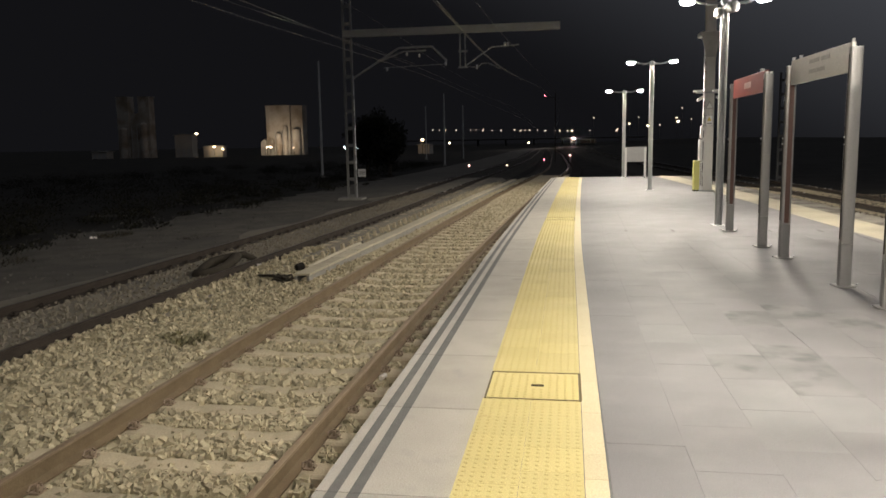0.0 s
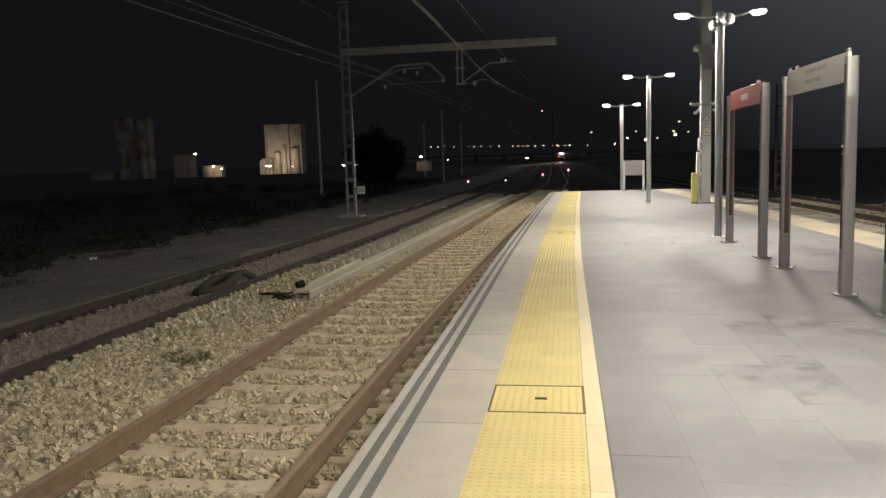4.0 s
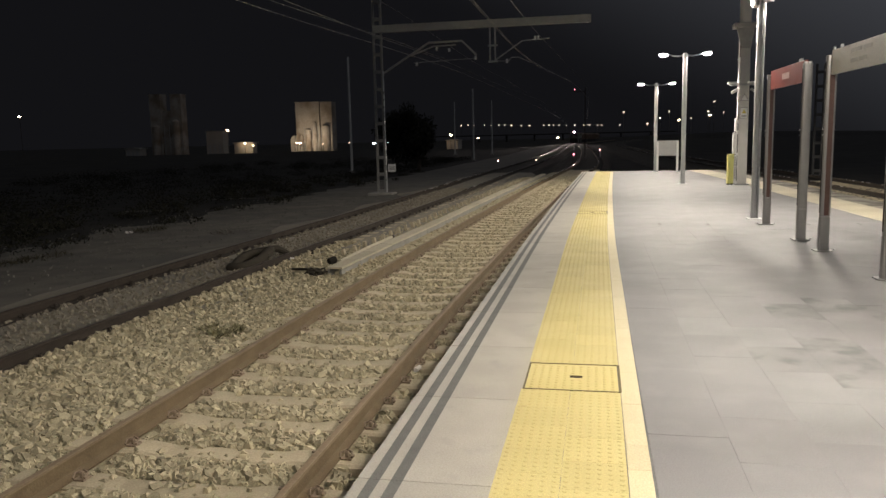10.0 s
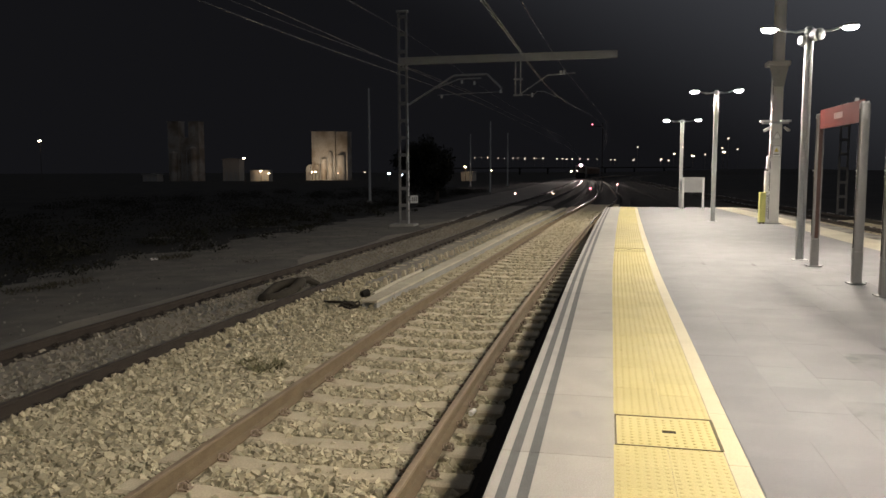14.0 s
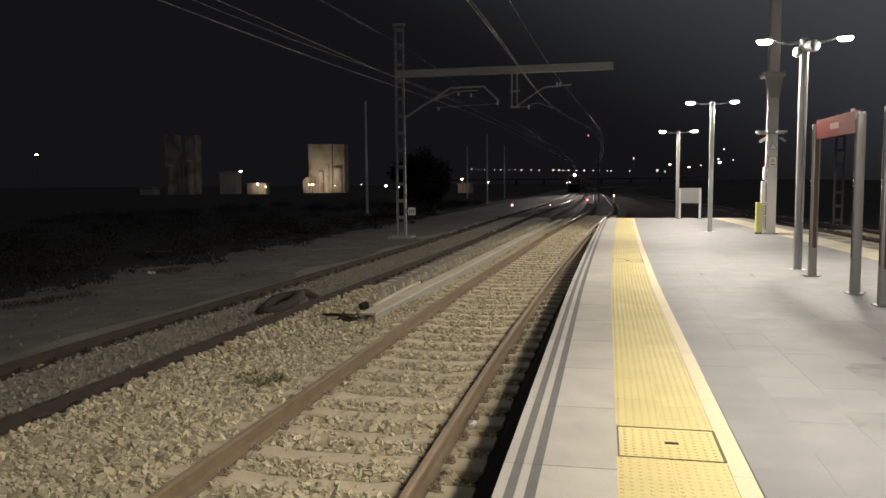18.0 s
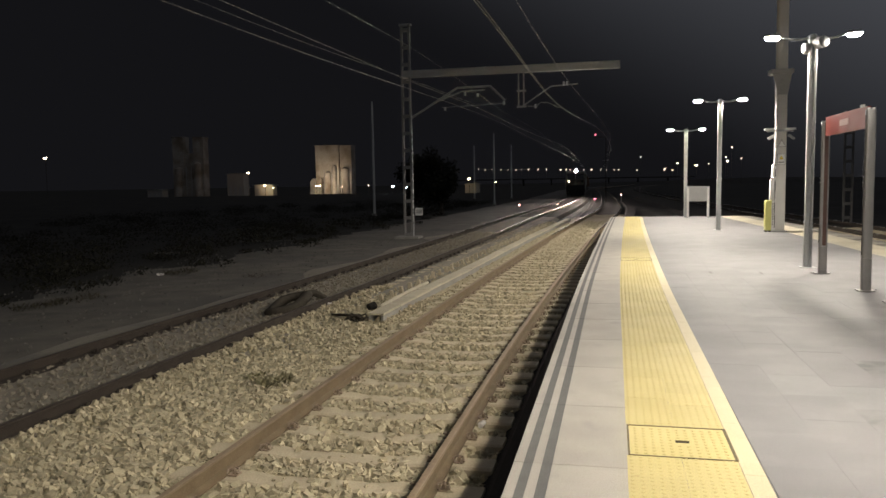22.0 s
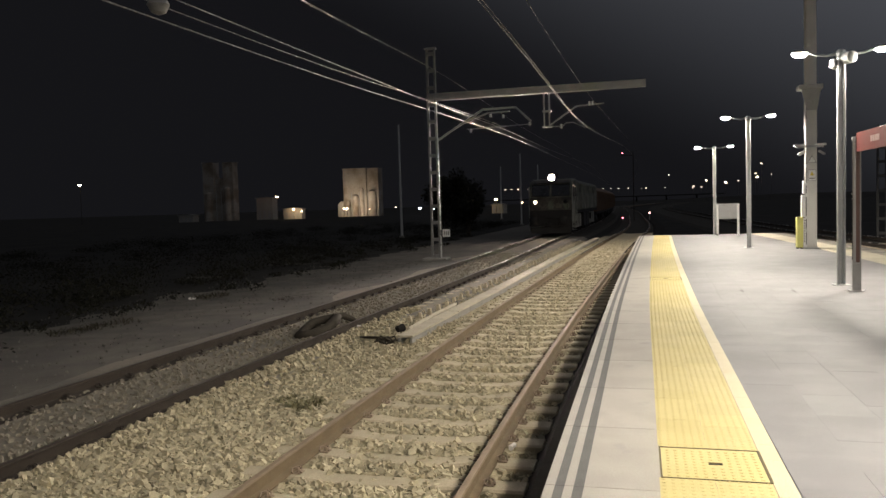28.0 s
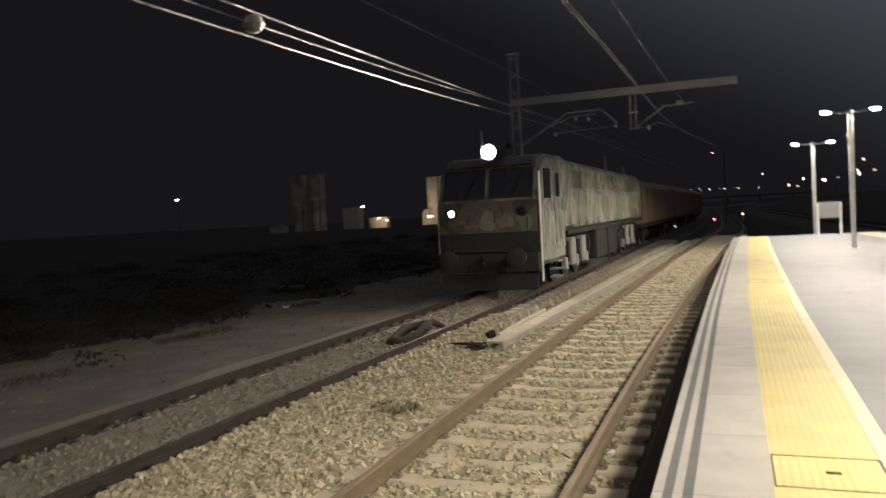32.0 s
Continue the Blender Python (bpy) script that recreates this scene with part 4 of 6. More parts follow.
# ---- catenary ----
def mast():
    t = thing("catenary_mast", "weathered lattice catenary mast with a long cross beam over both tracks", "catenary mast", pose(-9.15, 33.5, 0))
    z0, z1 = GROUND_Z + 0.2, 8.5
    for s in (-0.17, 0.17):
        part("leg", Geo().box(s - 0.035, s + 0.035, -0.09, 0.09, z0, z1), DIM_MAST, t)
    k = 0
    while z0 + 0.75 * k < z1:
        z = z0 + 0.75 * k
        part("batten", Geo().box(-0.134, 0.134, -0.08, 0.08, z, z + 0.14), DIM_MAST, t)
        k += 1
    part("foundation", Geo().box(-0.55, 0.55, -0.45, 0.45, GROUND_Z - 0.1, z0), CONCRETE, t, "concrete foundation block", bevel=0.02)
    part("top_cap", Geo().box(-0.26, 0.26, -0.11, 0.11, z1, z1 + 0.08), MAST, t)
    beam = Geo().prism([(-0.13, 6.25), (0.13, 6.25), (0.13, 6.31), (0.11, 6.32), (0.11, 6.48), (0.13, 6.49), (0.13, 6.55), (-0.13, 6.55), (-0.13, 6.49), (-0.11, 6.48), (-0.11, 6.32), (-0.13, 6.31)], "x", -0.17, 9.19)
    part("cross_beam", beam, MAST, t, "long pale box beam")
    for i in range(12):
        x = 0.5 + 0.72 * i
        part("beam_stiffener", Geo().box(x - 0.012, x + 0.012, -0.128, -0.1105, 6.315, 6.485), MAST, t)
    part("beam_end_plate", Geo().box(9.19, 9.22, -0.13, 0.13, 6.25, 6.55), MAST, t)
    # drop bracket for the near wire
    for x in (4.98, 5.2):
        part("drop_post", Geo().box(x - 0.025, x + 0.025, -0.04, 0.04, 4.8, 6.28), MAST, t)
    for z in (4.78, 5.45):
        part("drop_tie", Geo().box(4.9, 5.3, -0.05, 0.05, z, z + 0.07), MAST, t)
    part("cantilever", Geo().tube([(5.2, 0, 4.86), (6.35, 0, 5.62), (7.5, 0, 5.68)], 0.028, 8), MAST, t)
    part("registration_arm", Geo().tube([(5.3, 0, 4.83), (5.75, 0, 4.8), (5.9, 0, 4.95), (6.2, 0, 4.95), (6.72, 0, 4.7)], 0.016, 6), MAST, t)
    for x, z in ((5.7, 4.82), (6.9, 5.72), (7.03, 5.72)):
        part("insulator", Geo().lathe([(0.03, -0.1), (0.06, -0.08), (0.03, -0.05), (0.06, -0.02), (0.03, 0.01), (0.06, 0.04), (0.03, 0.08)], (x, 0, z), 10), WHITE, t)
    # cantilever over the far track
    part("cantilever", Geo().tube([(0.2, 0, 4.48), (2.3, 0, 5.72), (3.75, 0, 5.74), (4.4, 0, 5.1)], 0.045, 8), MAST, t)
    part("steady_tube", Geo().tube([(1.5, 0, 5.2), (2.5, 0, 5.56), (3.5, 0, 5.58)], 0.03, 6), MAST, t)
    part("registration_arm", Geo().tube([(1.6, 0, 4.9), (4.35, 0, 4.98)], 0.014, 6), MAST, t)
    for x, z in ((1.75, 4.86), (2.65, 5.47), (3.2, 5.4), (4.35, 5.02)):
        part("insulator", Geo().lathe([(0.03, -0.1), (0.065, -0.07), (0.03, -0.03), (0.065, 0.0), (0.03, 0.05)], (x, 0, z), 10), WHITE, t)
    part("earth_conduit", Geo().tube([(0.255, -0.1, GROUND_Z + 0.22), (0.235, -0.1, 4.6)], 0.03, 10), SMOOTH_GALV, t, "bright conduit")
    part("mast_plate", Geo().box(0.34, 0.68, -0.12, -0.1, 0.18, 0.52), WHITE, t, "small pale enamel plate with faded marks")
    for k in range(3):
        part("plate_mark", Geo().box(0.4 + 0.09 * k, 0.45 + 0.09 * k, -0.1245, -0.1205, 0.26, 0.44), BAR, t)
    part("plate_arm", Geo().box(0.2, 0.34, -0.115, -0.1, 0.33, 0.37), GALV, t)


mast()


def far_mast(x, y):
    t = thing("catenary_mast", "lattice catenary mast beyond the platform, darkened to fade into the sky", "catenary mast", pose(x, y, 0))
    # legs stop low and wear a darkened colour, where haze hides the mast
    for s in (-0.2, 0.2):
        part("leg", Geo().box(s - 0.04, s + 0.04, -0.09, 0.09, GROUND_Z + 0.1, 5.1), FADED_STEEL, t)
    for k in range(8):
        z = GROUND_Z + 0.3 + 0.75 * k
        part("batten", Geo().box(-0.159, 0.159, -0.08, 0.08, z, z + 0.15), FADED_STEEL, t)
    part("foundation", Geo().box(-0.5, 0.5, -0.45, 0.45, GROUND_Z - 0.1, GROUND_Z + 0.1), FADED_STEEL, t, "concrete foundation block", bevel=0.02)


far_mast(12.05, 45)


def wires():
    def wire(name, pts, r, label, mat=WIRE, parent=None):
        fx, fz = smooth([(p[1], p[0]) for p in pts]), smooth([(p[1], p[2]) for p in pts])
        run = list(np.arange(pts[0][1], pts[-1][1], 2.5)) + [pts[-1][1]]
        ob = part(name, Geo().tube([(float(fx(y)), float(y), float(fz(y))) for y in run], r, 5, caps=False), mat, parent, smooth_shade=True)
        return tagged(ob, label, "wire", "overhead wires")
    wire("contact_wire", [(-6.3, -30, 4.05), (-6.3, 8, 4.11), (-6.3, 15.5, 4.24), (-6.27, 23, 4.45), (-6.1, 33.5, 4.66), (-5.7, 60, 4.62), (-5.4, 110, 4.62), (-7, 186, 4.62)],
         0.0085, "worn contact wire over the second track")
    wire("messenger_wire", [(-6.3, -30, 4.6), (-6.3, 3, 4.42), (-6.3, 12, 4.52), (-6.3, 17, 4.6), (-6.3, 23, 4.71), (-6.1, 33.5, 4.9), (-5.95, 48, 4.98), (-5.55, 65, 5.12), (-5.35, 85, 5.4), (-5.45, 110, 5.1), (-6.2, 145, 5.4), (-7, 186, 5.1)],
         0.008, "messenger wire over the second track")
    thin = wire("auxiliary_wire", [(-6.9, -30, 5.0), (-6.6, 3, 4.42), (-6.5, 9.6, 4.41), (-6.45, 15, 4.5), (-6.3, 23, 4.75), (-6.1, 33.5, 5.0)], 0.006, "thin auxiliary wire with a round insulator")
    part("round_insulator", Geo().lathe([(0.03, -0.13), (0.1, -0.1), (0.15, 0), (0.1, 0.1), (0.03, 0.13)], (-6.5, 9.6, 4.41), 12), PLASTIC, thin, smooth_shade=True)
    wire("contact_wire", [(-2.55, -30, 4.65), (-2.53, 15, 4.67), (-2.25, 33.5, 4.63), (-1.15, 45, 4.64), (-0.5, 62, 4.66), (-0.4, 78, 4.66), (-0.6, 92, 4.66), (-1.3, 135, 4.66), (-2.6, 180, 4.66)], 0.009, "contact wire over the platform track")
    wire("contact_wire", [(-2.5, -30, 4.66), (-2.49, 15, 4.69), (-2.25, 33.5, 4.66), (-1.12, 45, 4.66)], 0.0085, "second contact wire over the platform track")
    wire("messenger_wire", [(-2.4, -30, 6.7), (-2.4, 10, 5.6), (-2.3, 18, 5.55), (-2.2, 26, 5.65), (-2.1, 33.5, 5.85), (-1.4, 45, 5.66), (-0.75, 58, 5.6), (-0.45, 75, 5.75), (-0.6, 92, 5.95), (-1.3, 135, 5.6), (-2.6, 180, 5.9)], 0.0085, "messenger wire over the platform track")
    wire("feeder_wire", [(-9.3, -30, 8.2), (-9.2, 5, 7.2), (-9.15, 20, 7.35), (-9.12, 33.5, 7.68), (-9, 60, 7.45), (-9, 95, 7.7), (-9.6, 145, 7.4), (-10.6, 190, 7.7)], 0.007, "feeder wire along the mast tops")
    wire("feeder_wire", [(-9.0, -30, 8.1), (-9.0, 5, 7.05), (-8.95, 20, 7.2), (-8.9, 33.5, 7.58)], 0.006, "thin feeder wire along the mast tops")


wires()


# ---- trackside things ----
def trough():
    t = thing("cable_trough", "row of pale concrete cable trough covers beside the platform track", "cable trough")
    y = 12.75
    base = lambda yy: float(near_c(yy)) - 1.68 - 0.012 * max(0.0, 20 - yy)
    k = 0
    while y < 46:
        g = Geo()
        x0, x1 = base(y), base(y + 0.99)
        lift = random.uniform(0, 0.012)
        for a, b in ((-0.135, 0.135),):
            g.add([(x0 + a, y, SLEEPER_Z + 0.105 + lift), (x0 + b, y, SLEEPER_Z + 0.105 + lift), (x1 + b, y + 0.985, SLEEPER_Z + 0.105 + lift), (x1 + a, y + 0.985, SLEEPER_Z + 0.105 + lift),
                   (x0 + a, y, SLEEPER_Z + 0.14 + lift), (x0 + b, y, SLEEPER_Z + 0.14 + lift), (x1 + b, y + 0.985, SLEEPER_Z + 0.14 + lift), (x1 + a, y + 0.985, SLEEPER_Z + 0.14 + lift)],
                  [(3, 2, 1, 0), (4, 5, 6, 7), (0, 1, 5, 4), (1, 2, 6, 5), (2, 3, 7, 6), (3, 0, 4, 7)])
        part("cover_slab", g, TROUGH, t)
        w = Geo()
        for s in (-1, 1):
            a, b = sorted((s * 0.13, s * 0.09))
            w.add([(x0 + a, y, -0.93), (x0 + b, y, -0.93), (x1 + b, y + 0.985, -0.93), (x1 + a, y + 0.985, -0.93),
                   (x0 + a, y, SLEEPER_Z + 0.104), (x0 + b, y, SLEEPER_Z + 0.104), (x1 + b, y + 0.985, SLEEPER_Z + 0.104), (x1 + a, y + 0.985, SLEEPER_Z + 0.104)],
                  [(3, 2, 1, 0), (4, 5, 6, 7), (0, 1, 5, 4), (1, 2, 6, 5), (2, 3, 7, 6), (3, 0, 4, 7)])
        part("trough_wall", w, CONCRETE, t)
        y += 1.0
    stub = Geo().prism([(-0.05, 0), (0.05, 0), (0.03, 0.16), (-0.03, 0.16)], "y", -0.045, 0.045).mesh("stub_block", SLEEPER, 0.008)
    for k in range(44):
        y = 13.7 + 0.65 * k
        tagged(part("stub_block", stub, None, t), "short concrete stub").matrix_basis = pose(base(y) - 0.66, y, SLEEPER_Z - 0.03, random.uniform(-6, 6), random.uniform(-6, 6), random.uniform(-8, 8))


trough()


def cables():
    t = thing("loose_cables", "tangle of dark cables by the open end of the cable trough", "cables", pose(-4.4, 12.74, SLEEPER_Z))
    rng = random.Random(3)
    for k in range(7):
        h, bow = rng.uniform(0.05, 0.14), rng.uniform(-0.1, 0.12)
        pts = [(0.08, 0.1, 0.05)]
        for i in range(1, 8):
            u = i / 7
            pts.append((0.05 - 0.8 * u + rng.uniform(-0.03, 0.03), 0.05 - 0.18 * math.sin(2.2 * u) + 0.55 * u * u + bow * math.sin(3.14 * u), 0.03 + h * math.sin(3.14 * u) * (1 - 0.4 * u)))
        part("cable", Geo().tube(pts, 0.011, 5), DUSTY_RUBBER, t, smooth_shade=True)
    for k in range(7):
        c = (-0.1 + rng.uniform(-0.12, 0.1), -0.08 + rng.uniform(-0.08, 0.1), 0.05 + rng.uniform(0, 0.06))
        ring = [(c[0] + 0.09 * math.cos(q * 0.8), c[1] + 0.07 * math.sin(q * 0.8), c[2] + 0.03 * math.sin(q * 1.6 + k)) for q in range(9)]
        part("cable_coil", Geo().tube(ring, 0.016, 5), DUSTY_RUBBER, t, smooth_shade=True)
    part("cable_joint", Geo().tube([(-0.22, 0.98, 0.09), (-0.14, 1.1, 0.11)], [0.06, 0.075], 10), BLACK, t, "black cable joint", smooth_shade=True)
    c = thing("cable_conduit", "pale conduit lying along the cable trough", "pipe", pose(-4.46, 13.9, SLEEPER_Z))
    part("conduit_pipe", Geo().tube([(0, 0, 0.06), (0, 1.8, 0.065), (0.04, 3.6, 0.06)], 0.042, 8), TROUGH, c, smooth_shade=True)
    part("conduit_end", Geo().tube([(0.04, 3.6, 0.06), (0.04, 3.68, 0.06)], 0.05, 8), BLACK, c)


cables()


def hose():
    t = thing("rubber_ring", "thick dusty rubber ring lying askew between dark rails", "hose", pose(-6.2, 13.75, SLEEPER_Z + 0.02))
    ring = [(0.27 * math.cos(q * 0.3927), 0.68 * math.sin(q * 0.3927), 0.1 + 0.09 * math.sin(q * 0.3927 + 0.6) + 0.03 * math.sin(q * 1.2)) for q in range(17)]
    part("ring_body", Geo().tube(ring, [0.09 + 0.012 * math.sin(q * 1.9) for q in range(16)] + [0.09], 10), DUSTY_RUBBER, t, smooth_shade=True)
    part("loose_end", Geo().tube([(0.1, 0.5, 0.2), (0.2, 0.75, 0.2), (0.36, 0.95, 0.08)], [0.07, 0.07, 0.05], 8), DUSTY_RUBBER, t, smooth_shade=True)


hose()


def blades(name, x, y, z, n, spread, height, mat, label, category, seed, kind=""):
    rng = random.Random(seed)
    g = Geo()
    for _ in range(n):
        a, r = rng.uniform(0, 6.28), spread * rng.random() ** 0.6
        bx, by = r * math.cos(a), 1.5 * r * math.sin(a) + 0.3 * r * math.cos(3 * a)
        lean, h, w = rng.uniform(0.3, 1.5) * height, rng.uniform(0.25, 1) ** 1.5 * height, rng.uniform(0.006, 0.02)
        d = rng.uniform(0, 6.28)
        cx, cy = math.cos(d), math.sin(d)
        g.add([(bx - w * cy, by + w * cx, 0), (bx + w * cy, by - w * cx, 0), (bx + lean * 0.5 * cx + w * cy, by + lean * 0.5 * cy - w * cx, h * 0.6), (bx + lean * cx, by + lean * cy, h)],
              [(0, 1, 2, 3)])
    me = g.mesh(name, mat, fix=False)
    ob = new(name, me)
    ob.matrix_basis = pose(x, y, z)
    tagged(ob, label, category, "weeds", kind)


blades("weed_tuft", -4.45, 8.85, SLEEPER_Z + 0.02, 110, 0.13, 0.075, WEED, "small dull green weed tuft in the ballast", "plant", 1, "stuff")
blades("weed_tuft", -4.1, 8.6, SLEEPER_Z + 0.02, 170, 0.19, 0.1, WEED, "small dull green weed tuft in the ballast", "plant", 2, "stuff")
for i, (x, y) in enumerate(((-11.8, 10.2), (-11.9, 15.2), (-12.2, 14.3), (-9.6, 19.7), (-12.6, 20.5))):
    blades("weed_tuft", x, y, GROUND_Z + 0.04, 300, 0.5, 0.1, DRY_WEED, "low dry weeds on the dark verge", "plant", 10 + i, "stuff")


def small_marker(x, y, lens, label, h):
    t = thing("ground_signal", label, "signal", pose(x, y, GROUND_Z), group="ground signals")
    part("stand", Geo().box(-0.05, 0.05, -0.05, 0.05, 0, h - 0.12), MAST, t)
    part("housing", Geo().box(-0.14, 0.14, -0.05, 0.12, h - 0.16, h + 0.16), BLACK, t, bevel=0.02)
    part("lens", Geo().lathe([(0.085, 0), (0.07, 0.03), (0.0, 0.045)], n=12).mesh("lens", lens, 0, True), None, t, "lit lens").matrix_basis = pose(0, -0.052, h, 90, 0, 0)


small_marker(-2.2, 90, SIGNAL, "low railway signal showing red", 0.52)
small_marker(0.76, 90, PINK, "low railway signal showing pale red", 0.98)
small_marker(-5.75, 80, WARM_DIM, "low track marker with a pale lamp", 0.2)
small_marker(-9.7, 80, PINK, "low track marker with a dull red lamp", 0.22)


def tall_signal(x, y, z):
    t = thing("railway_signal", "tall railway signal showing a small red light", "signal", pose(x, y, GROUND_Z))
    h = z - GROUND_Z
    part("post", Geo().tube([(1.2, 0.2, 0), (1.2, 0.2, h + 0.2)], 0.05, 8), DARK_RUST, t)
    part("bracket_arm", Geo().box(-0.1, 1.2, 0.16, 0.22, h - 0.28, h - 0.22), DARK_RUST, t)
    part("head", Geo().box(-0.1, 0.1, 0.0, 0.14, h - 0.2, h + 0.14), BLACK, t, bevel=0.02)
    part("hood", Geo().box(-0.08, 0.08, -0.12, -0.005, h + 0.08, h + 0.1), BLACK, t)
    part("lens", Geo().lathe([(0.06, 0), (0.045, 0.025), (0.0, 0.03)], n=12).mesh("lens", SIGNAL, 0, True), None, t, "lit red lens").matrix_basis = pose(0, -0.006, h, 90, 0, 0)


tall_signal(-2.15, 90, 6.87)

# ---- verge: trees and scrub ----
def foliage(g, centre, radius, n, rng, leaf):
    for _ in range(n):
        d = Vector((rng.gauss(0, 1), rng.gauss(0, 1), rng.gauss(0, 1))).normalized()
        p = Vector(centre) + Vector((d.x * radius[0], d.y * radius[1], d.z * radius[2])) * (0.45 + 0.6 * rng.random())
        a = Vector((rng.uniform(-1, 1), rng.uniform(-1, 1), rng.uniform(-1, 1))).normalized()
        b = a.cross(d).normalized()
        s = leaf * rng.uniform(0.6, 1.4)
        g.add([p - a * s, p + b * s * 0.5, p + a * s, p - b * s * 0.5], [(0, 1, 2, 3)])


def tree(x, y, h, w, seed):
    rng = random.Random(seed)
    t = thing("tree", "dark broad-leaved tree at night beyond the tracks", "tree", pose(x, y, GROUND_Z - 0.1), group="trees")
    part("trunk", Geo().tube([(0, 0, 0), (0.1, 0, h * 0.25), (-0.05, 0.1, h * 0.5), (0.1, 0, h * 0.75)], [0.2, 0.16, 0.12, 0.05], 8), BARK, t, smooth_shade=True)
    crown = Geo()
    for _ in range(14):
        a, r, z = rng.uniform(0, 6.28), w * rng.uniform(0.1, 0.6), h * rng.uniform(0.3, 0.86)
        c = (r * math.cos(a), r * math.sin(a), z)
        part("limb", Geo().tube([(0, 0, z * 0.6), (c[0] * 0.5, c[1] * 0.5, z * 0.85), c], [0.08, 0.05, 0.02], 5), BARK, t)
        foliage(crown, c, (w * 0.42, w * 0.42, h * 0.2), 300, rng, 0.14)
    part("crown", crown.mesh("crown", LEAF, fix=False), None, t)


for i, (x, y, h, w) in enumerate(((-13.6, 60, 5.4, 2.1), (-16.5, 64, 5.0, 2.0))):
    tree(x, y, h, w, 40 + i)


def scrub():
    rng = random.Random(9)
    g = Geo()
    for _ in range(230):
        y = rng.uniform(8, 95)
        x = -15.4 - rng.random() ** 1.6 * 26 - 0.03 * max(0, 30 - y)
        if -21 < x < -17 and 50 < y < 66:
            continue
        s = rng.uniform(0.5, 1.15)
        foliage(g, (x, y, GROUND_Z + 0.28 * s), (1.7 * s, 1.7 * s, 0.45 * s), 260, rng, 0.05)
    for _ in range(90):
        y = rng.uniform(7, 60)
        x = -11.4 - 4.6 * rng.random() ** 0.6
        s = rng.uniform(0.16, 0.4)
        foliage(g, (x, y, GROUND_Z + 0.1 + 0.3 * s), (1.6 * s, 1.6 * s, 0.5 * s), 70, rng, 0.05)
    ob = new("scrub", g.mesh("scrub", LEAF, fix=False))
    tagged(ob, "low dark scrub along the far side of the railway", "bushes", kind="stuff")


scrub()


# ---- distance: silos, sheds, lamps, viaduct, hill ----
def silo(x, y, w, h, d, twin, label, annex):
    t = thing("silo_building", label, "silo", pose(x, y, GROUND_Z))
    a, b = (w * 0.36, w * 0.66) if twin else (w * 0.66, w * 0.7)
    part("main_block", Geo().box(0, a, 0, d, 0, h), SILO, t)
    part("second_block", Geo().box(b, w, 0.3, d, 0, h - 0.1), SILO, t)
    part("link_wall", Geo().box(a, b, 0.9, d - 0.5, 0, h * (0.97 if not twin else 0.74)), SILO, t)
    for u0, u1, z in (((0.09, 0.21, 0.34), (0.27, 0.44, 0.47), (0.47, 0.6, 0.6), (0.73, 0.95, 0.55)) if not twin else ((0.08, 0.3, 0.5), (0.7, 0.92, 0.58))):
        # round grain bins before the blocks, with a sloping top
        r, c = (u1 - u0) * w / 2, (u0 + u1) * w / 2
        part("grain_bin", Geo().lathe([(r, 0), (r, h * z - 0.5), (r * 0.35, h * z + 0.1)], (c, -r * 0.25 + (0.3 if u0 > 0.66 else 0), 0), 14), SILO, t, smooth_shade=True)
    for u in (0.245, 0.455, 0.62, 0.715):
        part("down_pipe", Geo().tube([(u * w, -0.35, 0), (u * w, -0.35, h * 0.5)], 0.1, 6), MAST, t)
    part("roof_slab", Geo().box(-0.15, a + 0.05, -0.15, d + 0.1, h, h + 0.22), SILO, t)
    part("roof_slab", Geo().box(b - 0.05, w + 0.15, 0.15, d + 0.1, h - 0.1, h + 0.1), SILO, t)
    if annex:
        part("annex", Geo().prism([(-1.5, 0), (-0.02, 0), (-0.02, h * 0.31), (-0.5, h * 0.33), (-1.5, h * 0.26)], "y", -1.2, d - 1), PLASTER, t)
    return t


silo(-89.2, 222, 11.4, 14.6, 4.2, False, "lit concrete grain silo with streaked walls", True)
silo(-124.2, 200, 9.6, 16.9, 3.2, True, "dim concrete silo with two tower tops", False)


def shed(x, y, w, d, h, label):
    t = thing("shed", label, "building", pose(x, y, GROUND_Z))
    part("wall", Geo().box(0, w, 0, d, 0, h), PLASTER, t)
    part("roof", Geo().prism([(-0.3, h), (w + 0.3, h), (w + 0.3, h + 0.12), (w / 2, h + 0.3), (-0.3, h + 0.12)], "y", -0.3, d + 0.3), CONCRETE, t)
    for k in range(3):
        part("door", Geo().box(w * (0.12 + 0.3 * k), w * (0.12 + 0.3 * k) + w * 0.15, -0.05, 0.02, 0, min(2.6, h * 0.7)), MAST, t)


shed(-98.9, 200, 5.6, 2.5, 2.9, "small pale shed lit by yard lamps")
shed(-110.5, 206, 5.2, 3.5, 6.3, "dim warehouse beside the yard")
shed(-38.4, 200, 3.0, 6, 2.3, "small lit hut far along the railway")
shed(-129.5, 195, 4.6, 3, 1.9, "dim low shed below the silo")


def far_lamp(x, y, z, foot, lens, r, label="distant street lamp with a lit head", group="distant street lamps"):
    t = thing("street_lamp", label, "street lamp", pose(x, y, foot), group=group)
    h = z - foot
    part("pole", Geo().tube([(0, 0.15, 0), (0, 0.15, h)], 0.07, 5), BARK, t)
    part("lamp_head", Geo().lathe([(0.3 * r, r * 0.62), (r * 0.9, r * 0.4), (r * 0.98, r * 0.32)], (0, 0, h), 8), MAST, t)
    part("lens", Geo().lathe([(r * 0.3, -r * 0.6), (r * 0.85, -r * 0.3), (r, 0.05 * r), (r * 0.85, r * 0.32)], (0, 0, h), 8), lens, t, "glowing lens", smooth_shade=True)


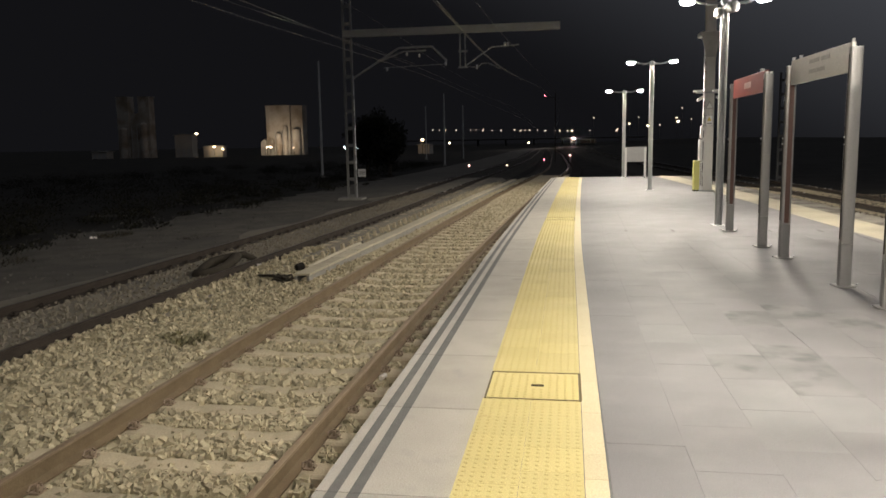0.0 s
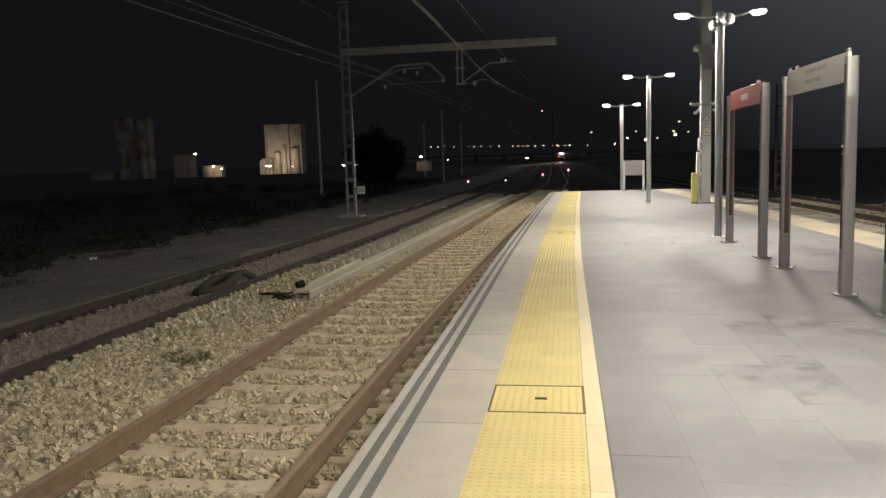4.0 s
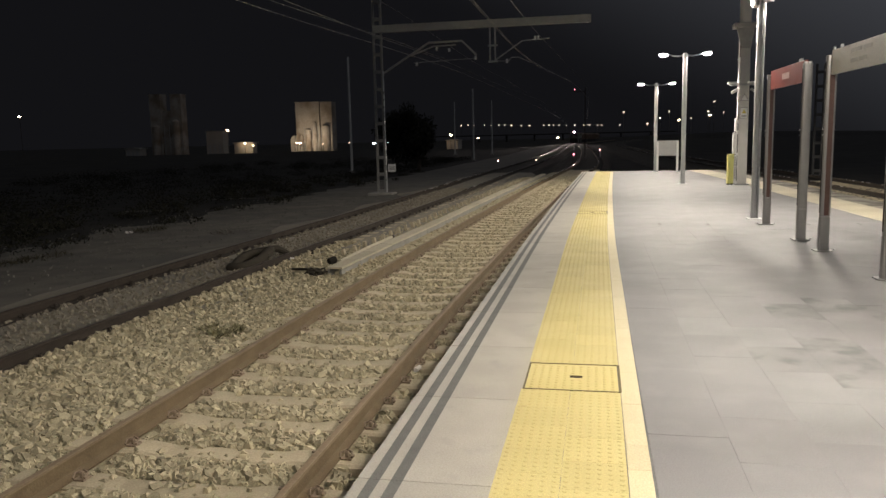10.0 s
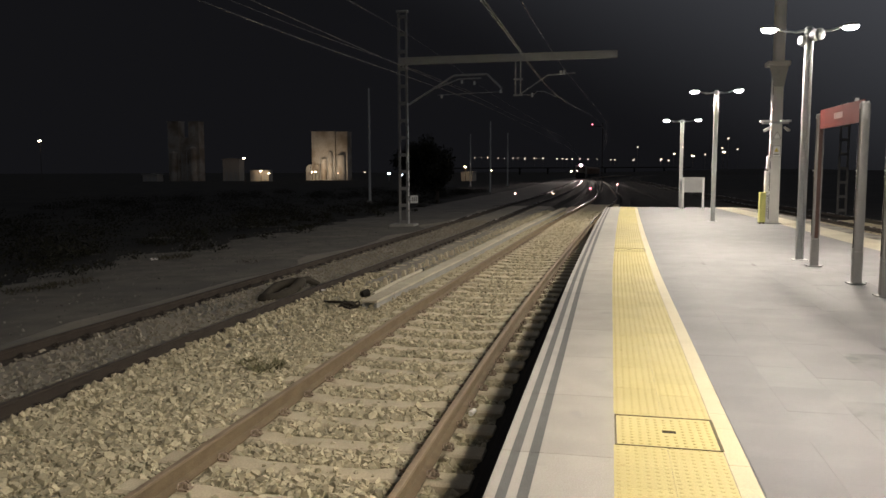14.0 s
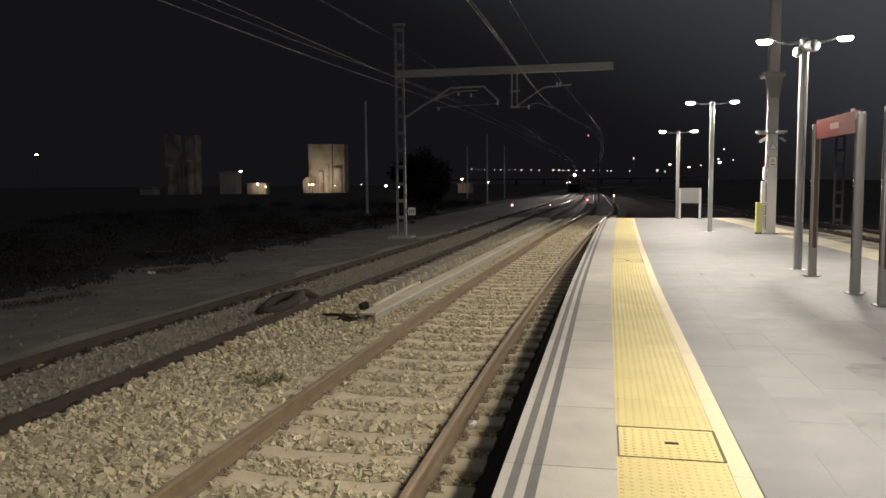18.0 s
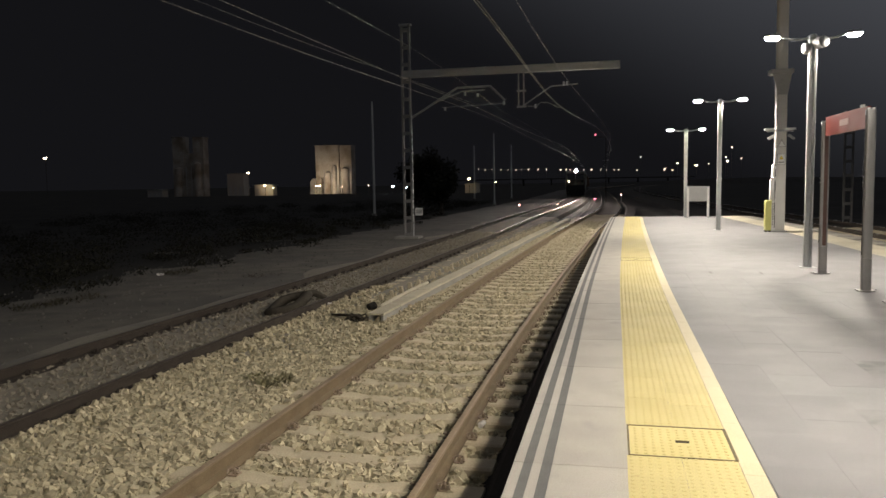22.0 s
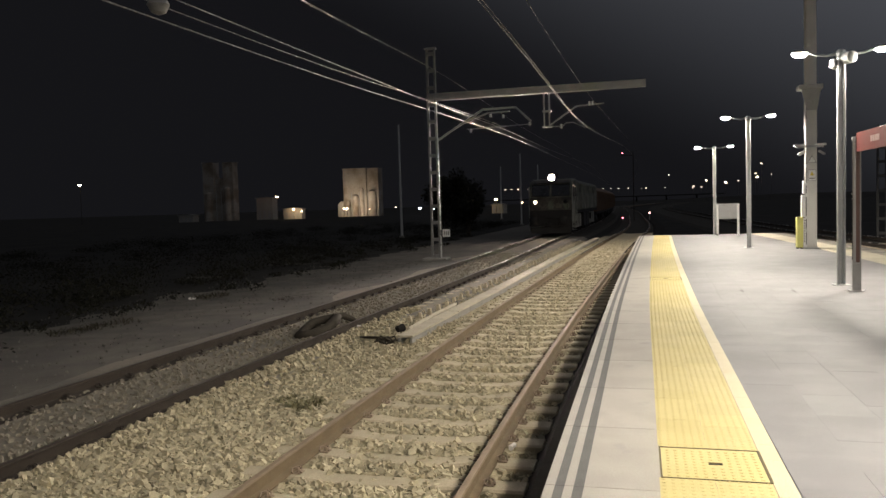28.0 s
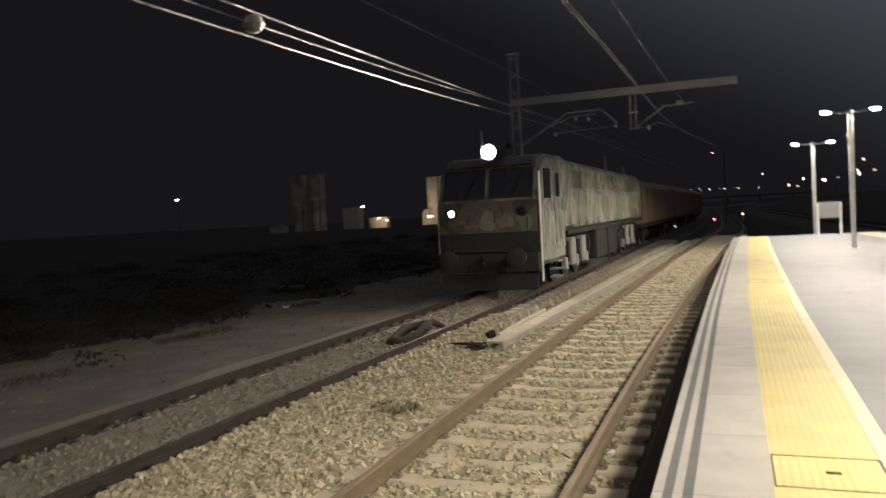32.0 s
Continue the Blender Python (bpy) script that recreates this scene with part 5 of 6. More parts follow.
def yard_light(x, y, z, watts, colour, aim):
    li = bpy.data.lights.new("yard_light", "SPOT")
    li.energy, li.color, li.spot_size, li.spot_blend, li.shadow_soft_size = watts, colour, radians(120), 0.8, 0.4
    new("yard_light", li).matrix_basis = look((x, y, z), aim)


for x, y, z, lens, r in ((-99.2, 197, 5.5, WARM, 0.42), (-93.8, 196, 1.9, WARM, 0.36), (-91.4, 196, 1.2, WARM, 0.28), (-86.2, 217, 1.6, WARM, 0.4), (-87.2, 217, 1.6, WARM, 0.3),
                         (-166.8, 200, 11.2, WARM, 0.5), (-58.3, 200, 1.1, COOL, 0.48), (-54.7, 200, 0.9, COOL, 0.48), (-65.2, 200, 1.5, WARM_DIM, 0.2),
                         (-36.9, 198, 2.8, WARM, 0.36), (-79.0, 217, 1.2, WARM_DIM, 0.22)):
    far_lamp(x, y, z, GROUND_Z, lens, r, "yard lamp with a lit head by the silos", "yard lamps")
yard_light(-85.5, 214.5, 1.9, 1300, (1.0, 0.8, 0.6), (-86, 223, 4))
yard_light(-80, 214, 1.4, 1100, (1.0, 0.8, 0.6), (-80, 223, 7))
yard_light(-95, 196.5, 2.0, 350, (1.0, 0.72, 0.45), (-94, 204, 1))
yard_light(-104, 193, 5.0, 70, (1.0, 0.6, 0.34), (-112, 201, 9))
yard_light(-37, 197, 2.6, 60, (1.0, 0.7, 0.45), (-37, 204, 0))


def viaduct():
    t = thing("viaduct", "distant road viaduct carrying a row of street lamps", "bridge")
    part("deck", Geo().box(-140, 60, 602, 612, 3.75, 4.2), NIGHT_CONCRETE, t)
    for x in range(-135, 60, 22):
        part("pier", Geo().box(x - 0.6, x + 0.6, 605, 609, GROUND_Z - 0.3, 3.75), NIGHT_CONCRETE, t)
    part("parapet", Geo().box(-140, 60, 602, 602.3, 4.2, 4.6), NIGHT_CONCRETE, t)


viaduct()
rng = random.Random(12)
for x in (-104.5, -99, -94, -86, -80.5, -74.3, -70, -64.6, -57, -50.5, -39.7, -35.3, -32, -28, -22, -16, -9, -5, 1.1, 4.2, 18, 38, 44):
    far_lamp(x, 603, 10.9 - 0.0225 * (x + 28), 4.2, WARM_DIM, rng.uniform(0.32, 0.5))


def hill():
    g = Geo()
    xs = list(range(-300, 420, 30))
    for j, y in enumerate((470, 500, 540, 640, 760)):
        for x in xs:
            h = max(0.0, 4 * math.exp(-((x - 95) / 90.0) ** 2) + 2.5 * noise.noise(Vector((x * 0.011, y * 0.01, 2))))
            g.v.append((x, y, GROUND_Z - 0.5 + h * (0, 0.45, 1, 0.85, 0)[j]))
    w = len(xs)
    g.f = [(j * w + i, j * w + i + 1, (j + 1) * w + i + 1, (j + 1) * w + i) for j in range(4) for i in range(w - 1)]
    tagged(part("hill", g, SOIL, kind="structure", smooth_shade=True), "dark low hill behind the railway", "hill")


hill()
for x, z, lens, r in ((-23.8, 1.4, WARM, 0.6), (-93.3, 4.2, WARM, 0.55), (-75.5, 2.2, WARM, 0.6), (17.3, 16.5, WARM_DIM, 0.4), (31.9, 8.9, WARM_DIM, 0.45),
                      (39.5, 12.2, WARM, 0.45), (50.8, 10.6, WARM, 0.7), (45, 16.0, WARM_DIM, 0.35), (68.0, 15.3, WARM_DIM, 0.5), (69.0, 13.1, WARM, 0.75), (71.4, 21.2, WARM_DIM, 0.45),
                      (77, 14.5, WARM_DIM, 0.35), (58, 11.5, WARM_DIM, 0.35)):
    far_lamp(x * 0.936, 468, 1.57 + (z - 1.57) * 0.936, GROUND_Z - 0.4, lens, r, "street lamp of the hillside town with a lit head", "hillside lamps")


def bare_pole(x, y, h, r, label):
    t = thing("pole", label, "pole", pose(x, y, GROUND_Z), group="bare poles")
    part("shaft", Geo().tube([(0, 0, 0), (0, 0, h)], [r, r * 0.6], 12), PALE_POLE, t, smooth_shade=True)
    part("foot", Geo().lathe([(r * 2.2, 0), (r * 2.2, 0.15), (r * 1.2, 0.2)], n=8), CONCRETE, t)


bare_pole(-19.17, 60, 9.2, 0.11, "tall slim pale pole on the verge")
bare_pole(-13.55, 88, 8.2, 0.1, "slim mast far along the railway")
for x in (-22.3, -16.2):
    bare_pole(x, 124, 8.6, 0.11, "slim mast far along the railway")


def tin(x, y, z, size, turn, label):
    t = thing("crushed_can", label, "litter", pose(x, y, z, 0, 0, turn), group="litter")
    body = Geo().tube([(-size, 0, 0), (-size * 0.4, 0.1 * size, 0.02 * size), (size * 0.5, -0.05 * size, 0), (size, 0, 0)], [0.42 * size, 0.5 * size, 0.36 * size, 0.45 * size], 9)
    part("can_body", body, SHINY, t, smooth_shade=True)
    part("can_rim", Geo().tube([(size, 0, 0), (size * 1.06, 0, 0)], 0.47 * size, 9), SHINY, t)


# a white card-like scrap by the rail, for which a can shape stands in
tin(-1.44, 7.43, SLEEPER_Z + 0.045, 0.055, 84, "small white scrap beside the rail, shaped as a crushed can")
tin(-5.6, 14.25, SLEEPER_Z + 0.05, 0.06, 20, "small pale crushed can by the dark rail")
tin(-12.9, 19.9, GROUND_Z + 0.05, 0.09, 50, "pale crushed can on the dark verge")


# ---- train ----
def graffiti_material(name, colours, scale, seed):
    """Old paint covered with sprayed patches of several colours."""
    m = bpy.data.materials.new(name)
    m.use_nodes = True
    nt = m.node_tree
    b = nt.nodes["Principled BSDF"]
    b.inputs["Roughness"].default_value = 0.62
    co = nt.nodes.new("ShaderNodeTexCoord")
    mp = nt.nodes.new("ShaderNodeMapping")
    mp.inputs["Location"].default_value = (seed, seed * 1.7, seed * 0.6)
    nt.links.new(co.outputs["Object"], mp.inputs["Vector"])
    tx = nt.nodes.new("ShaderNodeTexNoise")
    tx.inputs["Scale"].default_value, tx.inputs["Detail"].default_value, tx.inputs["Distortion"].default_value = scale, 3.0, 0.7
    nt.links.new(mp.outputs[0], tx.inputs["Vector"])
    rp = nt.nodes.new("ShaderNodeValToRGB")
    rp.color_ramp.interpolation = "LINEAR"
    while len(rp.color_ramp.elements) < len(colours):
        rp.color_ramp.elements.new(0.5)
    for i, c in enumerate(colours):
        rp.color_ramp.elements[i].position = 0.0 if i == 0 else 0.36 + 0.3 * (i - 1) / max(len(colours) - 2, 1)
        rp.color_ramp.elements[i].color = (*c, 1)
    nt.links.new(tx.outputs[0], rp.inputs[0])
    dirt = nt.nodes.new("ShaderNodeTexNoise")
    dirt.inputs["Scale"].default_value, dirt.inputs["Detail"].default_value = 1.6, 6
    nt.links.new(co.outputs["Object"], dirt.inputs["Vector"])
    cut = nt.nodes.new("ShaderNodeMapRange")
    cut.inputs["From Min"].default_value, cut.inputs["From Max"].default_value, cut.inputs["To Max"].default_value = 0.42, 0.75, 0.7
    nt.links.new(dirt.outputs[0], cut.inputs["Value"])
    mx = nt.nodes.new("ShaderNodeMix")
    mx.data_type = "RGBA"
    mx.inputs[7].default_value = (0.09, 0.08, 0.065, 1)
    nt.links.new(cut.outputs[0], mx.inputs[0])
    nt.links.new(rp.outputs[0], mx.inputs[6])
    nt.links.new(mx.outputs[2], b.inputs["Base Color"])
    return m


SIDE = graffiti_material("sprayed_loco_side", ((0.044, 0.048, 0.035), (0.129, 0.135, 0.098), (0.054, 0.063, 0.044), (0.259, 0.249, 0.189), (0.044, 0.051, 0.036), (0.173, 0.173, 0.129)), 0.5, 3.0)
FRONT = graffiti_material("sprayed_loco_front", ((0.026, 0.021, 0.018), (0.053, 0.038, 0.03), (0.095, 0.083, 0.063), (0.022, 0.019, 0.018)), 1.5, 8.0)
SIDE_PALE = graffiti_material("sprayed_pale_panel", ((0.113, 0.117, 0.085), (0.284, 0.284, 0.213), (0.208, 0.213, 0.155), (0.34, 0.331, 0.255), (0.132, 0.142, 0.104)), 1.1, 5.0)
LOW = material("grimy_underframe", (0.022, 0.02, 0.018), 0.9, second=(0.018, 0.017, 0.016), scale=4, bump=0.3)
GRIME = material("pale_grimy_box", (0.33, 0.32, 0.28), 0.8, second=(0.19, 0.18, 0.16), scale=3, bump=0.2)
GLASS = material("dark_cab_glass", (0.012, 0.012, 0.014), 0.08, second=(0.02, 0.02, 0.022), bump=0.0)
BROWN = material("rust_brown_wagon", (0.17, 0.108, 0.066), 0.8, second=(0.13, 0.084, 0.055), scale=1.2, grain=20, mix=0.9, bump=0.2, stain=(0.1, 0.06, 0.04), stain_scale=1.1)
TAG = material("pale_spray_paint", (0.26, 0.25, 0.195), 0.7, second=(0.14, 0.135, 0.1), scale=1.6, mix=0.9, bump=0.0)
TAG_BROWN = material("brown_spray_paint", (0.12, 0.1, 0.07), 0.7, second=(0.2, 0.185, 0.14), scale=1.8, mix=0.9, bump=0.0)
TAG_GREEN = material("green_spray_paint", (0.12, 0.14, 0.09), 0.7, second=(0.2, 0.2, 0.15), scale=1.8, mix=0.9, bump=0.0)
HANDRAIL = material("white_handrail", (0.42, 0.415, 0.36), 0.5, bump=0.02)


def wheelset(parent, y, r, name="wheelset"):
    prof = [(0.08, -0.9), (0.09, -0.87), (r + 0.02, -0.845), (r, -0.83), (r - 0.01, -0.72), (r - 0.08, -0.71), (r - 0.1, -0.73), (0.1, -0.74),
            (0.1, 0.74), (r - 0.1, 0.73), (r - 0.08, 0.71), (r - 0.01, 0.72), (r, 0.83), (r + 0.02, 0.845), (0.09, 0.87), (0.08, 0.9)]
    g = Geo().lathe(prof, n=20)
    me = g.mesh(name, LOW, 0, True)
    me.transform(Matrix.Rotation(radians(90), 4, "Y"))
    # two bolted balance marks make the turning plain
    ob = part(name, me, None, parent)
    ob.matrix_basis = pose(0, y, r)
    mark = Geo().box(0.851, 0.875, -0.05, 0.05, r * 0.35, r * 0.75).box(-0.875, -0.851, -0.05, 0.05, r * 0.35, r * 0.75)
    part("balance_weight", mark, GRIME, ob)
    return ob


def locomotive():
    t = thing("locomotive", "graffiti-covered diesel locomotive with one lit headlight and a lit marker lamp", "locomotive")
    L, W = 20.6, 1.4
    side = [(0.0, 0.95), (0.0, 2.5), (0.32, 3.42), (0.62, 3.62), (1.2, 3.72), (3.3, 3.75), (3.5, 3.66), (L - 0.9, 3.6), (L - 0.2, 3.4), (L, 2.6), (L, 1.55),
            (3.1, 1.55), (2.9, 0.72), (0.4, 0.72)]
    part("body", Geo().prism([(a, b) for a, b in side], "x", -W, W), SIDE, t, "old green and cream paint under sprayed graffiti", bevel=0.13)
    # front face panels
    part("front_panel", Geo().box(-1.36, 1.36, -0.012, 0.01, 1.02, 2.48), FRONT, t, "brown front covered with sprayed tags", bevel=0.004)
    part("lower_panel", Geo().box(-1.37, 1.37, -0.018, -0.011, 1.03, 1.66), LOW, t, "soot-dark lower front", bevel=0.002)
    part("brow_panel", Geo().prism([(0.24, 3.43), (0.60, 3.635), (0.62, 3.61), (0.27, 3.4)], "x", -1.2, 1.2), FRONT, t)

    def on_slope(x0, x1, s0, s1, d0, d1):
        a, b = Vector((0, 0.0, 2.5)), Vector((0, 0.32, 3.42))
        n = Vector((0, -0.92, 0.32)).normalized()
        g = Geo()
        pts = []
        for d in (d0, d1):
            for s in (s0, s1):
                p = a.lerp(b, s) + n * d
                pts += [(x0, p.y, p.z), (x1, p.y, p.z)]
        return g.add(pts, [(0, 2, 3, 1), (4, 5, 7, 6), (0, 1, 5, 4), (2, 6, 7, 3), (0, 4, 6, 2), (1, 3, 7, 5)])
    for x0, x1 in ((-1.2, -0.1), (0.1, 1.2)):
        w = part("windscreen", on_slope(x0, x1, 0.1, 0.86, 0.004, 0.014), GLASS, t, "dark windscreen")
        fr = Geo()
        for q in (on_slope(x0 - 0.04, x1 + 0.04, 0.05, 0.1, 0.002, 0.03), on_slope(x0 - 0.04, x1 + 0.04, 0.86, 0.91, 0.002, 0.03),
                  on_slope(x0 - 0.04, x0, 0.1, 0.86, 0.002, 0.03), on_slope(x1, x1 + 0.04, 0.1, 0.86, 0.002, 0.03)):
            fr.add(q.v, q.f)
        part("window_frame", fr, LOW, w)
        part("wiper", Geo().tube([((x0 + x1) / 2, -0.02, 2.55), ((x0 + x1) / 2 + 0.3, 0.15, 3.1)], 0.012, 4), BLACK, w)
    part("headlight_fairing", Geo().prism([(0.3, 3.4), (0.32, 3.5), (0.5, 3.6), (1.3, 3.74), (1.3, 3.5)], "x", -0.24, 0.44), FRONT, t, "brown fairing under the headlight", bevel=0.02)
    hl = part("headlight_housing", Geo().lathe([(0.0, -0.62), (0.22, -0.62), (0.235, 0.1), (0.237, 0.3), (0.2, 0.302), (0.195, 0.2)], n=28, caps=False).mesh("headlight_housing", LOW, 0, True), None, t)
    hl.matrix_basis = pose(0.08, 0.42, 3.79, 90, 0, 0)
    # a deep reflector with the lit bowl as a ring round a sunken filament, which throws the narrow beam
    bowl = Geo().lathe([(0.178, 0.06), (0.155, 0.03), (0.1, 0.004), (0.066, 0.0)], n=28, caps=False).mesh("headlight", HEAD, 0, True)
    part("headlight", bowl, None, t, "bright warm headlight").matrix_basis = pose(0.08, 0.24, 3.79, 90, 0, 0)
    sleeve = Geo().lathe([(0.067, 0.0), (0.067, -0.5)], n=20, caps=False)
    part("beam_sleeve", sleeve, LOW, t).matrix_basis = pose(0.08, 0.24, 3.79, 90, 0, 0)
    part("filament", Geo().lathe([(0.062, 0), (0.055, 0.008)], n=20).mesh("filament", BEAM, 0, True), None, t, "glaring white lamp").matrix_basis = pose(0.08, 0.74, 3.79, 90, 0, 0)
    for x, lens, lab in ((-0.98, MARKER, "lit marker lamp"), (0.98, GLASS, "unlit marker lamp")):
        part("marker_rim", Geo().lathe([(0.15, 0), (0.15, 0.06), (0.12, 0.07)], n=14).mesh("marker_rim", LOW, 0, True), None, t).matrix_basis = pose(x, -0.01, 2.2, 90, 0, 0)
        part("marker_lamp", Geo().lathe([(0.095, 0), (0.065, 0.035), (0.0, 0.045)], n=14).mesh("marker_lamp", lens, 0, True), None, t, lab).matrix_basis = pose(x, -0.075, 2.2, 90, 0, 0)
    # sprayed tags: loose pale loops on the front and on the cab and engine-room sides
    rng = random.Random(21)
    for x0, z0, w, h, n in ((-0.75, 1.78, 0.7, 0.3, 5), (0.0, 1.84, 0.8, 0.4, 6), (-0.3, 2.16, 0.6, 0.2, 4)):
        pts = [(x0 + w * i / (4 * n) + rng.uniform(-0.09, 0.09), -0.014, z0 + h * rng.random()) for i in range(4 * n + 1)]
        part("sprayed_tag", Geo().tube(pts, 0.017, 5), TAG_BROWN, t, "pale sprayed scrawl", smooth_shade=True)
    for x0, z0, w, h, mat in ((-0.8, 1.69, 0.7, 0.36, FRONT), (-0.3, 1.68, 0.6, 0.55, TAG_GREEN), (0.3, 1.69, 0.42, 0.5, TAG_BROWN), (0.74, 1.68, 0.55, 0.5, TAG_GREEN)):
        rim = []
        for k in range(16):
            q = 2 * math.pi * k / 16
            r = 0.42 * (1 + 0.22 * math.sin(2 * q + 5 * x0) + 0.16 * math.sin(3 * q + 9 * x0))
            rim.append((x0 + w * (0.5 + r * math.cos(q)), z0 + h * (0.5 + r * math.sin(q))))
        part("sprayed_tag", Geo().prism(rim, "y", -0.0165, -0.0125), mat, t, "faded sprayed letter on the front")
    for s in (-1, 1):
        for y0, z0, w, h, mat in ((0.55, 0.95, 0.9, 0.95, TAG), (3.6, 1.75, 1.1, 0.8, TAG), (4.9, 1.7, 1.2, 0.95, TAG_BROWN), (6.2, 1.7, 1.5, 1.0, TAG), (7.9, 1.75, 1.0, 0.9, TAG),
                                  (9.2, 1.7, 1.6, 1.0, TAG_BROWN), (11.0, 1.75, 1.4, 0.95, TAG), (12.8, 1.7, 1.2, 1.0, TAG_GREEN), (14.3, 1.75, 1.6, 0.9, TAG), (16.4, 1.7, 1.3, 1.0, TAG_BROWN)):
            rim = []
            for k in range(18):
                q = 2 * math.pi * k / 18
                r = 0.5 * (1 + 0.16 * math.sin(2 * q + y0) + 0.1 * math.sin(3 * q + 2 * y0))
                rim.append((y0 + w * (0.5 + r * abs(math.cos(q)) ** 0.7 * math.copysign(1, math.cos(q))), z0 + h * (0.5 + r * abs(math.sin(q)) ** 0.7 * math.copysign(1, math.sin(q)))))
            part("sprayed_tag", Geo().prism(rim, "x", s * 1.4145 - 0.003, s * 1.4145 + 0.003), mat, t, "broad faded sprayed letter")
    # buffer beam and coupling
    part("buffer_beam", Geo().box(-1.38, 1.38, -0.14, 0.38, 0.62, 1.14), LOW, t, "black buffer beam", bevel=0.02)
    for x in (-0.93, 0.93):
        b = part("buffer", Geo().lathe([(0.1, 0), (0.12, 0.05), (0.12, 0.4), (0.25, 0.42), (0.25, 0.5), (0.2, 0.52)], n=16).mesh("buffer", LOW, 0, True), None, t)
        b.matrix_basis = pose(x, -0.14, 1.02, 90, 0, 0)
    part("coupling_hook", Geo().tube([(0, -0.14, 1.0), (0, -0.42, 1.0), (0, -0.48, 0.88), (0, -0.36, 0.82)], [0.06, 0.05, 0.045, 0.03], 8), LOW, t)
    for x in (-0.5, -0.32, 0.32, 0.5):
        part("brake_hose", Geo().tube([(x, -0.14, 0.82), (x, -0.26, 0.7), (x + 0.04, -0.24, 0.48)], 0.025, 6), BLACK, t)
    part("snow_plough", Geo().prism([(-1.3, 0.14), (1.3, 0.14), (1.35, 0.58), (-1.35, 0.58)], "y", -0.05, 0.02), LOW, t)
    part("front_walkway", Geo().box(-1.25, 1.25, -0.2, -0.013, 1.16, 1.2), LOW, t)
    for x in (-1.1, 1.1):
        part("handrail", Geo().tube([(x, -0.05, 1.3), (x, -0.09, 1.34), (x, -0.09, 2.0), (x, -0.05, 2.04)], 0.016, 6), DARK_RUST, t)
    # cab sides
    for s in (-1, 1):
        part("corner_pillar", Geo().box(s * 1.412 - 0.012, s * 1.412 + 0.012, 0.02, 0.2, 0.35, 3.2), HANDRAIL, t, "pale corner strip and step post")
        part("cab_window", Geo().box(s * 1.406 - 0.008, s * 1.406 + 0.008, 0.62, 1.35, 2.5, 3.3), GLASS, t, "dark cab side window", bevel=0.003)
        part("cab_side_panel", Geo().box(s * 1.404 - 0.006, s * 1.404 + 0.006, 0.3, 2.86, 0.86, 2.15), SIDE_PALE, t, "pale sprayed lower cab side", bevel=0.003)
        dr = part("cab_door", Geo().box(s * 1.41 - 0.012, s * 1.41 + 0.012, 1.75, 2.45, 1.25, 3.35), SIDE, t, bevel=0.004)
        part("door_window", Geo().box(s * 1.424 - 0.004, s * 1.424 + 0.004, 1.88, 2.32, 2.55, 3.2), GLASS, dr)
        for y in (1.62, 2.58):
            part("handrail", Geo().tube([(s * 1.42, y, 1.1), (s * 1.48, y, 1.14), (s * 1.48, y, 2.5), (s * 1.42, y, 2.54)], 0.016, 6), HANDRAIL, t)
        part("hood_handrail", Geo().tube([(s * 1.4, 0.35, 1.2), (s * 1.47, 0.36, 1.3), (s * 1.47, 0.38, 2.15), (s * 1.47, 0.62, 2.3), (s * 1.47, 0.86, 2.15), (s * 1.4, 0.88, 1.2)], 0.02, 6), HANDRAIL, t)
        for k in range(4):
            part("cab_step", Geo().box(s * 1.3 - 0.14, s * 1.3 + 0.14, 1.82, 2.38, 0.28 + 0.22 * k, 0.31 + 0.22 * k), GRIME, t)
        # engine room grilles and doors
        for k in range(7):
            y0 = 4.0 + 2.25 * k
            g = Geo().box(s * 1.403 - 0.005, s * 1.403 + 0.005, y0, y0 + 1.7, 2.78, 3.42)
            for q in range(9):
                g.box(s * 1.412 - 0.014, s * 1.412 + 0.014, y0 + 0.06 + 0.185 * q, y0 + 0.14 + 0.185 * q, 2.82, 3.38)
            part("louvre_panel", g, SIDE_PALE if k in (1, 2, 4) else SIDE, t)
            part("engine_door", Geo().box(s * 1.406 - 0.008, s * 1.406 + 0.008, y0 + 0.05, y0 + 0.98, 1.62, 2.62), SIDE_PALE if k in (2, 3, 5) else SIDE, t, bevel=0.004)
            part("engine_door", Geo().box(s * 1.406 - 0.008, s * 1.406 + 0.008, y0 + 1.04, y0 + 1.98, 1.62, 2.62), SIDE_PALE if k in (2, 4) else SIDE, t, bevel=0.004)
        part("sill", Geo().box(s * 1.36 - 0.08, s * 1.36 + 0.08, 3.15, L, 1.42, 1.54), LOW, t, "black side sill")
        for k in range(2):
            part("cab_tank", Geo().box(s * 1.15 - 0.22, s * 1.15 + 0.22, 8.1 + 2.5 * k, 10.3 + 2.5 * k, 0.36, 1.41), LOW, t, bevel=0.05)
    part("underframe", Geo().box(-1.08, 1.08, 3.1, L - 0.1, 1.02, 1.549), LOW, t, "soot-black underframe")
    for k in range(3):
        part("roof_fan", Geo().lathe([(0.75, 0), (0.75, 0.1), (0.6, 0.14)], (0, 9.5 + 3.2 * k, 3.66), 18), LOW, t)
    part("exhaust", Geo().box(-0.3, 0.3, 6.4, 7.2, 3.68, 3.92), LOW, t, bevel=0.03)
    part("horn", Geo().tube([(0.4, 1.3, 3.92), (0.4, 0.9, 3.98)], [0.03, 0.08], 8), LOW, t)
    wheels = []
